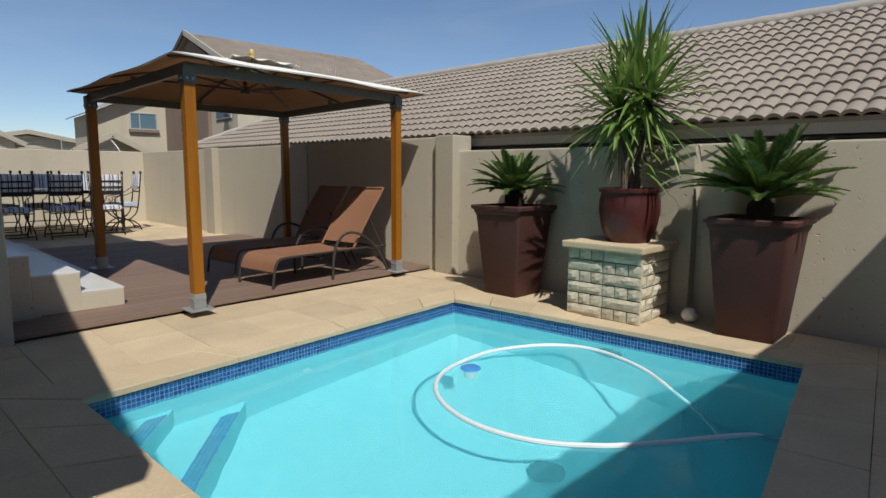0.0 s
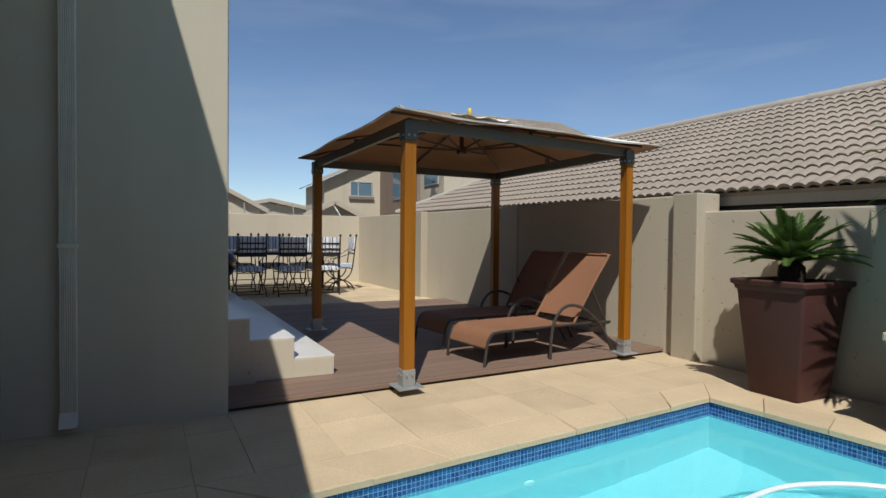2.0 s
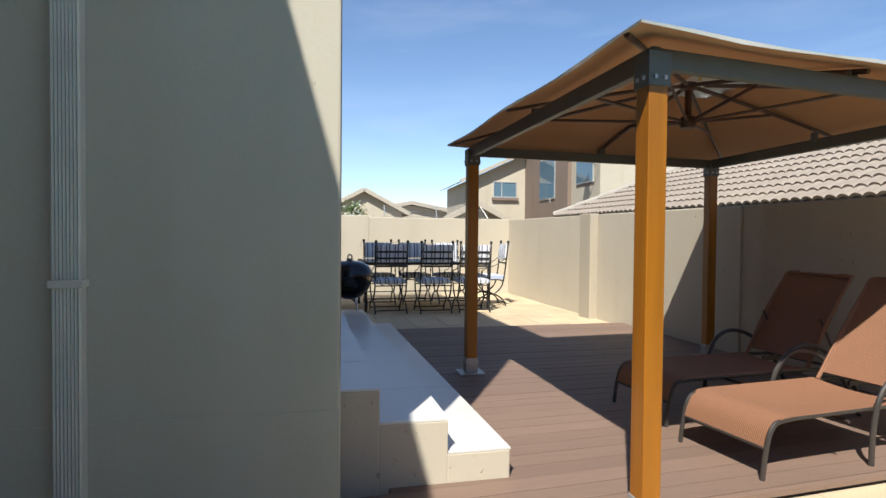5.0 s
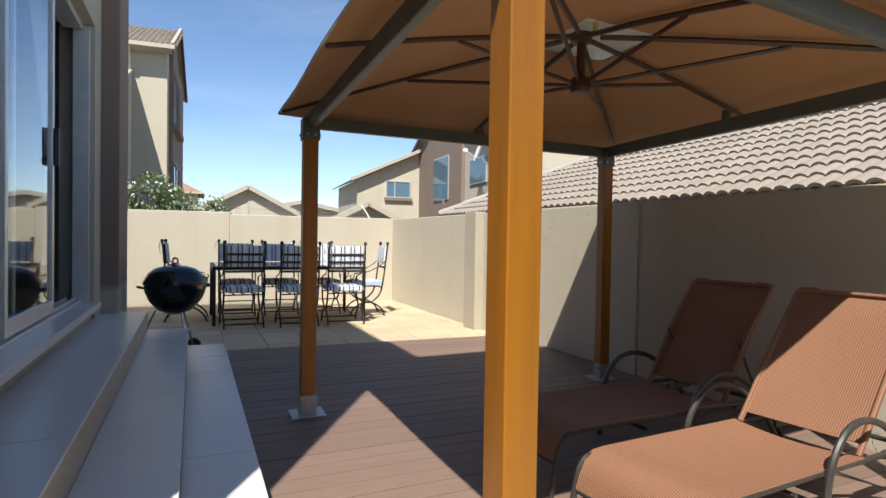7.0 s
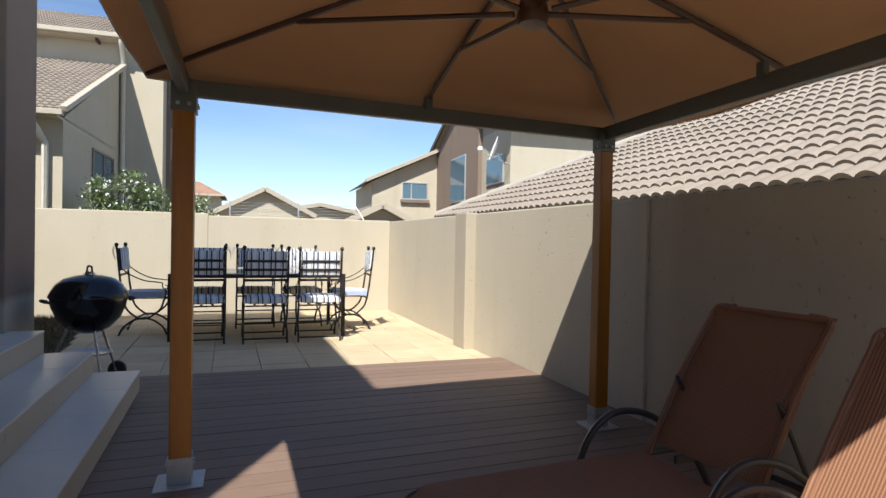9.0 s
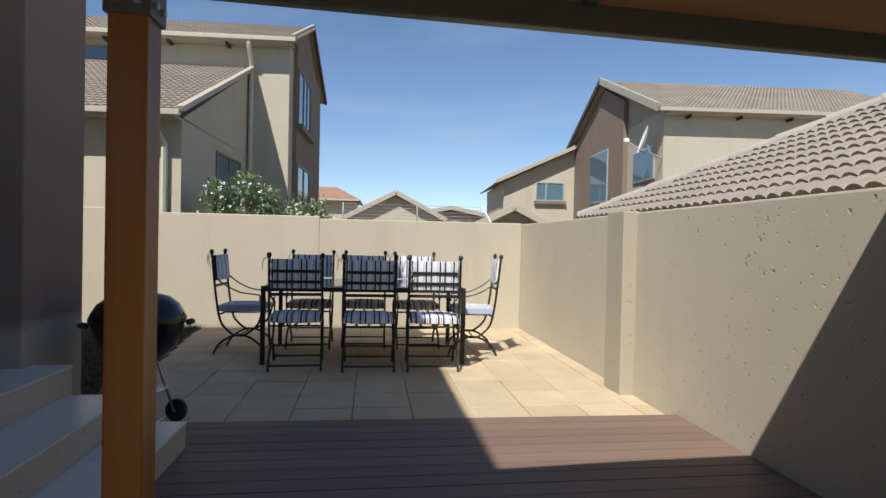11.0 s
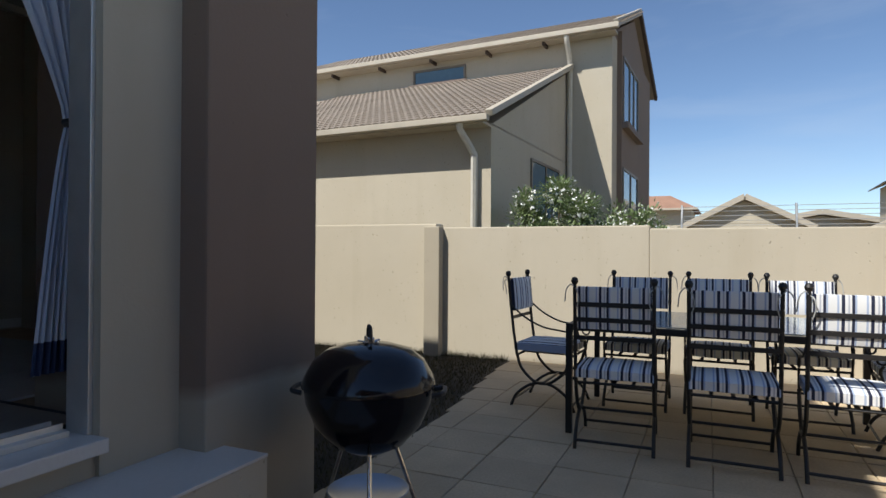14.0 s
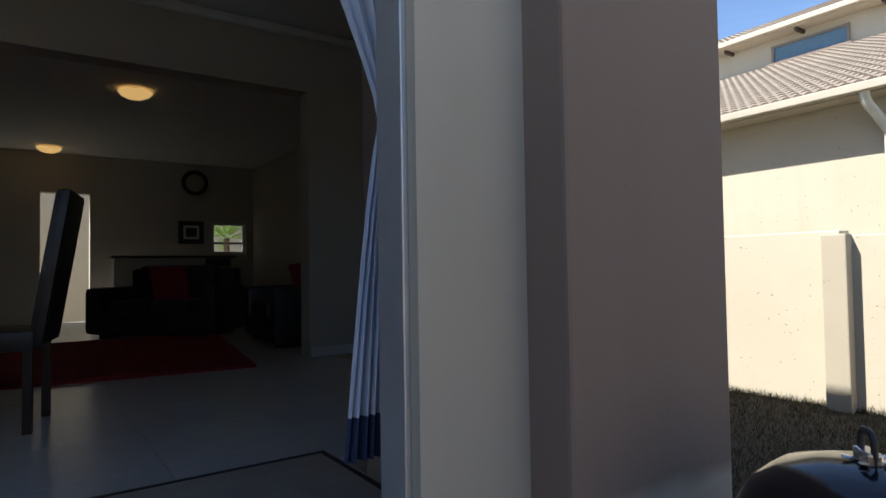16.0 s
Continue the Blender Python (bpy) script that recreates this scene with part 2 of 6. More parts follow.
def structure(name, bm, material, label=""):
    return tagged(link(name, bm, material), label=label, kind="structure")


def tile_mesh(name, width=0.30, length=0.40, lift=0.020):
    """One double-roll concrete tile lying down the slope: x across, y up the slope."""
    n = 8
    bm = bmesh.new()
    prof = [(width * i / n, lift * 1.5 * abs(math.sin(math.pi * i / n)) ** 0.75) for i in range(n + 1)]
    front = [bm.verts.new((x, 0, z + 0.026)) for x, z in prof]
    back = [bm.verts.new((x, length, z)) for x, z in prof]
    under = [bm.verts.new((x, 0, z - 0.004)) for x, z in prof]
    for i in range(n):
        bm.faces.new((front[i], front[i + 1], back[i + 1], back[i]))
        bm.faces.new((under[i], under[i + 1], front[i + 1], front[i]))
    me = bpy.data.meshes.new(name)
    bm.to_mesh(me)
    bm.free()
    me.polygons.foreach_set("use_smooth", [True] * len(me.polygons))
    me.set_sharp_from_angle(angle=radians(45))
    return me


def tile_roof(parent, origin, across, up, width, rise, inside, material, singles=None, gauge=0.215, pitch=0.125):
    """Courses of tiles on a slope. across, up: unit vectors; inside(u, v): whether the tile belongs; singles(u, v): whether it is a piece of its own."""
    across, up, origin = Vector(across).normalized(), Vector(up).normalized(), Vector(origin)
    normal = across.cross(up)
    turn = Matrix((across, up, normal)).transposed().to_4x4()
    me = tile_mesh("roof_tile", pitch, gauge + 0.06)
    me.materials.append(material)
    co = np.empty(len(me.vertices) * 3)
    me.vertices.foreach_get("co", co)
    co = co.reshape(-1, 3)
    polys = [list(p.vertices) for p in me.polygons]
    verts, faces, made = [], [], 0
    for j in range(int(rise / gauge) + 1):
        for i in range(int(width / pitch) + 1):
            u, v = i * pitch, j * gauge
            if not inside(u + pitch / 2, v + gauge / 2):
                continue
            m = Matrix.Translation(origin + u * across + v * up) @ turn
            if singles and made < 300 and singles(u, v):
                ob = new("roof_tile", me)
                ob.parent, ob.matrix_basis = parent, m
                made += 1
            else:
                k = len(verts)
                verts += [tuple(m @ Vector(c)) for c in co]
                faces += [[k + a for a in p] for p in polys]
    if verts:
        rest = bpy.data.meshes.new("roof_tiles")
        rest.from_pydata(verts, [], faces)
        rest.update()
        rest.polygons.foreach_set("use_smooth", [True] * len(rest.polygons))
        rest.set_sharp_from_angle(angle=radians(45))
        rest.materials.append(material)
        ob = new("roof_tiles", rest)
        ob.parent = parent
        ob["kind"] = "stuff"


# ---- plan ----
WALL_Y = 5.05            # garden wall's face towards the deck
FAR_X = -14.6            # garden wall's face behind the dining table
DECK_Z = 0.05
WATER_Z = -0.13

# ---- ground and pool ----
PA, PB, PC, PD = (-3.545, 0.97), (-3.90, 4.105), (-1.09, 4.31), (-0.55, 1.08)      # pool corners
DECK_FRONT = ((-4.96, 0.94), (-5.24, WALL_Y))
LOW_Y = -0.23


def quad(pts, z0, z1, inset=0.0, chamfer=0.0):
    """An upright block over a four-sided outline, its top edge chamfered."""
    c = sum((Vector(p) for p in pts), Vector((0, 0))) / 4
    ps = [Vector(p) + (c - Vector(p)).normalized() * inset for p in pts]
    bm = bmesh.new()
    rows = [(0, z0), (0, z1 - chamfer), (chamfer, z1)] if chamfer else [(0, z0), (0, z1)]
    rings = [[bm.verts.new((*(p + (c - p).normalized() * k), z)) for p in ps] for k, z in rows]
    for r, s in zip(rings, rings[1:]):
        for i in range(4):
            bm.faces.new((r[i], r[(i + 1) % 4], s[(i + 1) % 4], s[i]))
    bm.faces.new(rings[-1])
    bmesh.ops.recalc_face_normals(bm, faces=bm.faces)
    return bm


def lerp2(a, b, t):
    return (a[0] + (b[0] - a[0]) * t, a[1] + (b[1] - a[1]) * t)


def slabs(parent, name, corners, nu, nv, z0, z1, material, rng, gap=0.0025, chamfer=0.003, us=None, vs=None):
    """Paving slabs between four corners, nu along the first side and nv along the second; each lies a little differently."""
    a, b, c, d = corners
    us = us or [i / nu for i in range(nu + 1)]
    vs = vs or [i / nv for i in range(nv + 1)]
    for u0, u1 in zip(us, us[1:]):
        for v0, v1 in zip(vs, vs[1:]):
            pts = [lerp2(lerp2(a, b, u), lerp2(d, c, u), v) for u, v in ((u0, v0), (u1, v0), (u1, v1), (u0, v1))]
            part(name, quad(pts, z0, z1 + rng.uniform(-0.003, 0.002), gap, chamfer), material, parent)


bm = bmesh.new()
for x0, x1, y0, y1 in ((-700, -3.95, -700, 700), (-0.4, 700, -700, 700), (-3.95, -0.4, -700, 0.9), (-3.95, -0.4, 4.4, 700)):
    bm.faces.new([bm.verts.new(c) for c in ((x0, y0, -0.06), (x1, y0, -0.06), (x1, y1, -0.06), (x0, y1, -0.06))])
structure("ground", bm, M_EARTH, "bare dry earth around and beyond the gardens")

M_SHELL = mottled("pool_plaster", (0.24, 0.58, 0.63), 0.7, 0.8, 20, 0.07, 0.1)
m, t, b = nodes_of("blue_mosaic", 0.18)
tc = t.nodes.new("ShaderNodeTexCoord")
br = t.nodes.new("ShaderNodeTexBrick")
br.offset = 0.0
for key, v in (("Scale", 1.0), ("Mortar Size", 0.0016), ("Brick Width", 0.026), ("Row Height", 0.026), ("Bias", -0.2)):
    br.inputs[key].default_value = v
br.inputs["Color1"].default_value, br.inputs["Color2"].default_value, br.inputs["Mortar"].default_value = (0.008, 0.05, 0.20, 1), (0.025, 0.13, 0.36, 1), (0.20, 0.32, 0.46, 1)
t.links.new(tc.outputs["UV"], br.inputs["Vector"])
t.links.new(br.outputs[0], b.inputs["Base Color"])
M_MOSAIC = m


def band(bm, p, q, z0, z1, inset=0.0):
    """A strip of mosaic from p to q with its own flat coordinates in metres."""
    uv = bm.loops.layers.uv.verify()
    n = Vector((-(q[1] - p[1]), q[0] - p[0])).normalized() * inset
    length = (Vector(q) - Vector(p)).length
    f = bm.faces.new([bm.verts.new((x + n.x, y + n.y, z)) for x, y, z in ((*p, z0), (*q, z0), (*q, z1), (*p, z1))])
    for loop, c in zip(f.loops, ((0, z0), (length, z0), (length, z1), (0, z1))):
        loop[uv].uv = c


shell = []
bm = bmesh.new()
depth = {PA: -0.85, PB: -0.85, PC: -1.25, PD: -1.25}
ring = [PA, PB, PC, PD]
bm.faces.new([bm.verts.new((*p, depth[p])) for p in ring])
for p, q in zip(ring, ring[1:] + ring[:1]):
    bm.faces.new([bm.verts.new(c) for c in ((*p, depth[p]), (*q, depth[q]), (*q, -0.035), (*p, -0.035))])
bmesh.ops.remove_doubles(bm, verts=bm.verts, dist=0.001)
pool = structure("pool_shell", bm, M_SHELL, "turquoise plastered swimming pool with corner steps")
bm = bmesh.new()
for p, q in zip(ring, ring[1:] + ring[:1]):
    band(bm, p, q, -0.17, -0.034, -0.004)
part("mosaic_band", bm, M_MOSAIC, pool, "blue mosaic tile band at the waterline")
for leg, z in ((0.50, -0.34), (0.98, -0.60)):
    a, c = lerp2(PA, PD, leg / 2.98), lerp2(PA, PB, leg / 3.22)
    part("corner_step", prism([PA, a, c], -0.95, z), M_SHELL, pool)
    a2, c2 = lerp2(PA, PD, (leg - 0.14) / 2.98), lerp2(PA, PB, (leg - 0.14) / 3.22)
    bm = bmesh.new()
    uv = bm.loops.layers.uv.verify()
    f = bm.faces.new([bm.verts.new((*p, z + 0.004)) for p in (lerp2(a, c, 0.1), lerp2(a, c, 0.9), lerp2(a2, c2, 0.9), lerp2(a2, c2, 0.1))])
    for loop, c3 in zip(f.loops, ((0, 0), (leg * 1.1, 0), (leg * 1.1, 0.1), (0, 0.1))):
        loop[uv].uv = c3
    part("step_mosaic", bm, M_MOSAIC, pool, "blue mosaic strip on the step edge")
m, t, b = nodes_of("pool_water", 0.015)
b.inputs["Base Color"].default_value = (0.55, 0.95, 0.98, 1)
b.inputs["Transmission Weight"].default_value, b.inputs["IOR"].default_value = 1.0, 1.33
w1 = tex(t, "ShaderNodeTexNoise", 2.2, 2)
w2 = tex(t, "ShaderNodeTexNoise", 11.0, 2)
bump(t, b, w2.outputs[0], 0.10, 0.01, bump(t, b, w1.outputs[0], 0.25, 0.03))
scatter_tint = t.nodes.new("ShaderNodeBsdfDiffuse")        # turquoise diffuse stands in for light scattered in the water, softening floor shadows
scatter_tint.inputs[0].default_value = (0.08, 0.46, 0.55, 1)
ms = t.nodes.new("ShaderNodeMixShader")
ms.inputs[0].default_value = 0.42
t.links.new(b.outputs[0], ms.inputs[1])
t.links.new(scatter_tint.outputs[0], ms.inputs[2])
t.links.new(ms.outputs[0], t.nodes["Material Output"].inputs[0])
bm = bmesh.new()
bm.faces.new([bm.verts.new((*p, WATER_Z)) for p in (PA, PD, PC, PB)])
water = structure("water", bm, m, "clear still pool water")
water.visible_shadow = False

# ---- the house ----
HX, HY = -4.90, 0.94       # corner of its tall part
P1 = -5.36                 # far side of the brown pillar at that corner
D0, D1 = -5.36, -9.16      # sliding door
FACE, SILL, LINTEL = 0.80, 0.66, 2.82
EAVE = 5.75
FLOOR_Z = 0.575
BEHIND = 0.52              # inner face of the front wall
wall_with_openings("wall_pool_side", "x", HX, 4.0, LOW_Y - 0.23, LOW_Y, -0.06, 2.3, [(-3.86, -2.28, 0.98, 2.05)], M_HOUSE)
structure("wall_tall_end", box(P1, HX, -4.2, HY - 0.003, -0.06, EAVE, 0.01), M_HOUSE, "tall beige plastered house wall beside the pool")
structure("wall_tall_end_low_coat", box(HX - 0.002, HX + 0.004, LOW_Y, HY - 0.004, -0.06, 0.60, 0.002), M_HOUSE, "thicker lower coat of plaster with a seam")
structure("pillar_1", box(P1, HX - 0.012, HY - 0.05, HY, -0.06, EAVE, 0.004), M_PILLAR)
structure("pillar_2", box(-10.18, -9.49, -0.1, HY, -0.06, EAVE, 0.012), M_PILLAR, "brown plastered pillar beside the sliding door")
structure("wall_door_side", box(-9.49, D1, 0.655, FACE, -0.06, EAVE), M_HOUSE)
structure("wall_door_reveal", box(-9.49, -9.38, BEHIND, 0.655, -0.06, EAVE), M_INSIDE)
structure("wall_over_door", box(D1, P1, BEHIND, FACE, LINTEL, EAVE), M_HOUSE)
structure("wall_under_door", box(D1, P1, BEHIND, FACE - 0.02, -0.06, SILL - 0.05), M_HOUSE)
structure("door_sill", box(D1, P1, BEHIND - 0.02, FACE + 0.05, SILL - 0.05, SILL, 0.006), M_STEP)
structure("wall_front_rest", box(-11.4, -10.18, -0.34, -0.1, -0.06, 3.55), M_HOUSE)
structure("roof_high", box(-10.69, HX + 0.06, -7.4, 1.33, EAVE, EAVE + 0.18, 0.02), M_FASCIA, "painted soffit and fascia of the tall house roof")
bm = bmesh.new()
# out of view; slope and end chosen for the shadow edge on wall and paving
low_roof = [(HX, 4.20), (-1.0, 2.23)]
for y in (-4.4, 0.10):
    for x, z in low_roof:
        bm.verts.new((x, y, z))
        bm.verts.new((x, y, z + 0.16))
bmesh.ops.convex_hull(bm, input=bm.verts)
structure("roof_low", bm, M_FASCIA, "unseen sloping roof over the low house wing, shaped to cast its shade")
bm = bmesh.new()
for y in (LOW_Y - 0.22, LOW_Y - 0.004):
    for x, z in ((HX, 2.29), (HX, 4.20), (-1.12, 2.30)):
        bm.verts.new((x, y, z))
bmesh.ops.convex_hull(bm, input=bm.verts)
structure("wall_pool_gable", bm, M_HOUSE)
# unseen slab added to cast the shade across the pool's right end
structure("patio_roof", box(0.32, 1.5, LOW_Y, 5.0, 2.42, 2.58, 0.01), M_FASCIA, "added flat roof, out of view, that shades the right end of the pool")
structure("wall_patio_end", box(3.7, 3.9, LOW_Y, WALL_Y + 0.2, -0.06, 2.42), M_HOUSE)

# rainwater pipe on the tall end wall
M_PIPE = plain("painted_pipe", (0.55, 0.52, 0.45), 0.45)
pipe = thing("downpipe", (HX, 0.085, 0.0), label="white fluted rainwater downpipe on the beige house wall", category="downpipe")
bm = bmesh.new()
prof = []
for i in range(17):
    prof.append((0.052 + 0.006 * (i % 2), -0.042 + 0.084 * i / 16))
prof += [(0.0, 0.042), (0.0, -0.042)]
bm2 = prism([(x + 0.002, y) for x, y in prof], 0.10, 4.2)
part("pipe", bm2, M_PIPE, pipe)
bm = bmesh.new()
add_box(bm, 0.004, 0.064, -0.044, 0.044, 0.05, 0.13, 0.006)
for v in bm.verts:
    v.co.x += max(0, 0.13 - v.co.z) * 0.5
part("shoe", bm, M_PIPE, pipe)
for z in (1.05, 2.6):
    part("bracket", box(0.0, 0.066, -0.05, 0.05, z, z + 0.025, 0.003), M_PIPE, pipe)

# window in the low wall
M_SILL = mottled("brown_sill_plaster", (0.20, 0.15, 0.12), 0.8, 3, 50, 0.12)
M_DARKROOM = plain("room_behind_glass", (0.10, 0.10, 0.10), 0.9)


def window_unit(name, width, height, divisions, kind="structure", depth=0.07, sashes=()):
    """An aluminium window facing -y with its low left corner at the origin: frame, mullions, panes."""
    w = thing(name, kind=kind)
    bm = bmesh.new()
    f = 0.045
    add_box(bm, 0, f, 0, depth, 0, height, 0.004)
    add_box(bm, width - f, width, 0, depth, 0, height, 0.004)
    add_box(bm, f, width - f, 0, depth, 0, f, 0.004)
    add_box(bm, f, width - f, 0, depth, height - f, height, 0.004)
    part("window_frame", bm, M_ALU, w)
    for u0, u1, v0, v1 in divisions:
        part("pane", box(u0 * width + 0.02, u1 * width - 0.02, 0.03, 0.036, v0 * height + 0.02, v1 * height - 0.02), M_GLASS, w)
        if u0 > 0:
            part("mullion", box(u0 * width - 0.02, u0 * width + 0.02, 0.008, depth - 0.008, f, height - f, 0.003), M_ALU, w)
        if v0 > 0:
            part("transom", box(u0 * width + 0.02, u1 * width - 0.02, 0.008, depth - 0.008, v0 * height - 0.02, v0 * height + 0.02, 0.003), M_ALU, w)
    return w


w = window_unit("window_1", 1.58, 1.07, [(0, 0.5, 0, 1), (0.5, 1, 0, 1)])
tagged(w, label="aluminium window with dark glass above a brown sill")
w.matrix_basis = pose(-2.28, LOW_Y - 0.06, 0.98, 0, 0, 180)
structure("window_sill_1", box(-3.97, -2.18, LOW_Y - 0.1, LOW_Y + 0.12, 0.86, 0.975, 0.012), M_SILL, "brown plastered window sill")
structure("wall_room_low", box(-4.85, 3.7, -3.4, -3.2, -0.05, 2.4), M_INSIDE)
structure("wall_room_low_end", box(3.5, 3.7, -3.2, LOW_Y - 0.23, -0.05, 2.4), M_INSIDE)

# steps up to the sliding door
rng = random.Random(4)
STEPS = ((-5.47, -9.55, 1.79, 0.20), (-5.47, -9.55, 1.48, 0.36), (-5.47, -9.59, 1.155, 0.52))
for i, (xa, xb, y, z) in enumerate(STEPS):
    back = FACE - 0.02 if i == 2 else STEPS[i + 1][2]
    ob = structure("step_%d" % (i + 1), box(xb, xa, back - 0.004, y, 0.0, z - 0.011, 0.008), M_WALL, "plastered step with pale glazed tiles")
    n = 7
    cuts = [xa + (xb - xa) * k / n for k in range(n + 1)]
    for p, q in zip(cuts, cuts[1:]):
        part("step_tile", quad([(p, back + 0.001), (p, y + 0.004), (q, y + 0.004), (q, back + 0.001)], z - 0.011, z + rng.uniform(-0.001, 0.001), 0.0015, 0.002), M_STEP, ob)

# ---- garden walls ----
structure("wall_north_1", box(FAR_X - 0.22, -4.80, WALL_Y, WALL_Y + 0.22, -0.06, 1.545, 0.014), M_WALL, "beige plastered garden wall with pitted surface")
structure("wall_north_2", box(-4.80, 3.9, WALL_Y + 0.03, WALL_Y + 0.22, -0.06, 1.385, 0.014), M_WALL, "lower beige plastered garden wall beside the pool")
structure("pier_1", box(-5.06, -4.78, WALL_Y - 0.07, WALL_Y + 0.23, -0.06, 1.555, 0.012), M_PIER)
structure("pier_2", box(-11.10, -10.76, WALL_Y - 0.12, WALL_Y + 0.02, -0.06, 1.555, 0.012), M_PIER)
structure("pier_4", box(-2.42, -2.12, WALL_Y - 0.08, WALL_Y + 0.10, -0.06, 1.378, 0.012), M_PIER)
structure("pier_5", box(-7.98, -7.80, WALL_Y - 0.02, WALL_Y + 0.02, -0.06, 1.535, 0.008), M_WALL)
structure("wall_west_1", box(FAR_X - 0.22, FAR_X, 2.10, WALL_Y, -0.06, 1.558, 0.014), M_WALL, "beige plastered garden wall behind the table")
structure("wall_west_2", box(FAR_X - 0.22, FAR_X, -0.46, 2.10, -0.06, 1.592, 0.014), M_WALL)
structure("wall_west_3", box(FAR_X - 0.22, FAR_X, -9, -0.46, -0.06, 1.64, 0.014), M_WALL)
structure("pier_3", box(FAR_X - 0.01, FAR_X + 0.13, -0.57, -0.36, -0.06, 1.60, 0.012), M_PIER)

# ---- gazebo ----
M_POST = wood("varnished_post", (0.36, 0.128, 0.004), "Z", 0.55, 0.42)
M_STEEL = mottled("galvanised_steel", (0.42, 0.43, 0.43), 0.42, 6, 60, 0.12, 0.1, 0.002, metal=0.55)
M_GREY = mottled("grey_green_powder_coat", (0.105, 0.108, 0.095), 0.45, 4, 60, 0.1, 0.1, 0.002)
M_RIB = mottled("dark_brown_rib", (0.070, 0.028, 0.014), 0.45, 4, 60, 0.15, 0.1, 0.002)
m, t, b = nodes_of("canopy_cloth", 0.9)
weave = tex(t, "ShaderNodeTexNoise", 260, 2)
fade = tex(t, "ShaderNodeTexNoise", 1.6, 4)
# underside tinted warm, as if sun glowed through the cloth
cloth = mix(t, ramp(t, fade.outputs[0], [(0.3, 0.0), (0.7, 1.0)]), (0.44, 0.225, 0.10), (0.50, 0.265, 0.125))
t.links.new(cloth, b.inputs["Base Color"])
bump(t, b, weave.outputs[0], 0.2, 0.002)
tr = t.nodes.new("ShaderNodeBsdfTranslucent")
t.links.new(mix(t, 1.0, cloth, (1.0, 0.62, 0.40), "MULTIPLY"), tr.inputs[0])
ms = t.nodes.new("ShaderNodeMixShader")
ms.inputs[0].default_value = 0.04
t.links.new(b.outputs[0], ms.inputs[1])
t.links.new(tr.outputs[0], ms.inputs[2])
t.links.new(ms.outputs[0], t.nodes["Material Output"].inputs[0])
M_CLOTH = m
# top of the canopy coloured pale for the sun falling on it
M_CLOTH_TOP = mottled("sunlit_canopy_cloth", (0.78, 0.74, 0.67), 0.9, 2, 200, 0.08, 0.2, 0.002)
M_BRASS = plain("yellow_finial", (0.55, 0.42, 0.10), 0.35)

GZ = (-6.40, 3.393)
HXG, HYG = 1.312, 1.196       # half spacing of the posts
OX, OY = HXG + 0.16, HYG + 0.27
EDGE, APEX, BEAM = 1.99, 2.29, 1.89
gazebo = thing("gazebo", (*GZ, DECK_Z), 0.0, label="square gazebo with tan cloth canopy on varnished wooden posts", category="gazebo")
BEAM -= DECK_Z
EDGE -= DECK_Z
APEX -= DECK_Z
post_me = None
for sx in (-1, 1):
    for sy in (-1, 1):
        x, y = sx * HXG, sy * HYG
        bm = box(x - 0.046, x + 0.046, y - 0.046, y + 0.046, 0.03, BEAM + 0.01, 0.006)
        p = part("post", bm, M_POST, gazebo, "orange varnished wooden post")
        bm = bmesh.new()
        add_box(bm, x - 0.105, x + 0.105, y - 0.105, y + 0.105, 0.0, 0.008, 0.002)
        for a in (-1, 1):
            add_box(bm, x + a * 0.049 - 0.003, x + a * 0.049 + 0.003, y - 0.049, y + 0.049, 0.008, 0.13, 0.001)
            add_box(bm, x - 0.046, x + 0.046, y + a * 0.049 - 0.003, y + a * 0.049 + 0.003, 0.008, 0.13, 0.001)
        sh = part("base_shoe", bm, M_STEEL, p, "galvanised steel post shoe")
        bm = bmesh.new()
        add_box(bm, x - 0.054, x + 0.054, y - 0.054, y + 0.054, BEAM - 0.075, BEAM + 0.06, 0.004)
        part("bracket", bm, M_GREY, p)
        for a, bb in ((0.025, 0.12), (-0.025, 0.12)):
            for nx, ny in ((1, 0), (0, -1), (-1, 0), (0, 1)):
                for k in (-0.024, 0.024):
                    cx, cy = x + nx * 0.055 + (k if ny else 0), y + ny * 0.055 + (k if nx else 0)
                    part("bolt", box(cx - 0.008, cx + 0.008, cy - 0.008, cy + 0.008, (0.085 if a > 0 else BEAM - 0.05), (0.101 if a > 0 else BEAM - 0.034), 0.002), M_STEEL, p)
for sy in (-1, 1):
    part("beam", box(-HXG - 0.03, HXG + 0.03, sy * HYG - 0.022, sy * HYG + 0.022, BEAM, BEAM + 0.085, 0.006), M_GREY, gazebo)
for sx in (-1, 1):
    part("beam", box(sx * HXG - 0.022, sx * HXG + 0.022, -HYG + 0.024, HYG - 0.024, BEAM + 0.002, BEAM + 0.083, 0.006), M_GREY, gazebo)


def roof_height(x, y, low=EDGE, top=APEX):
    k = max(abs(x) / OX, abs(y) / OY)
    return low + (top - low) * (1 - k) + 0.014 * math.sin(math.pi * min(1, k))


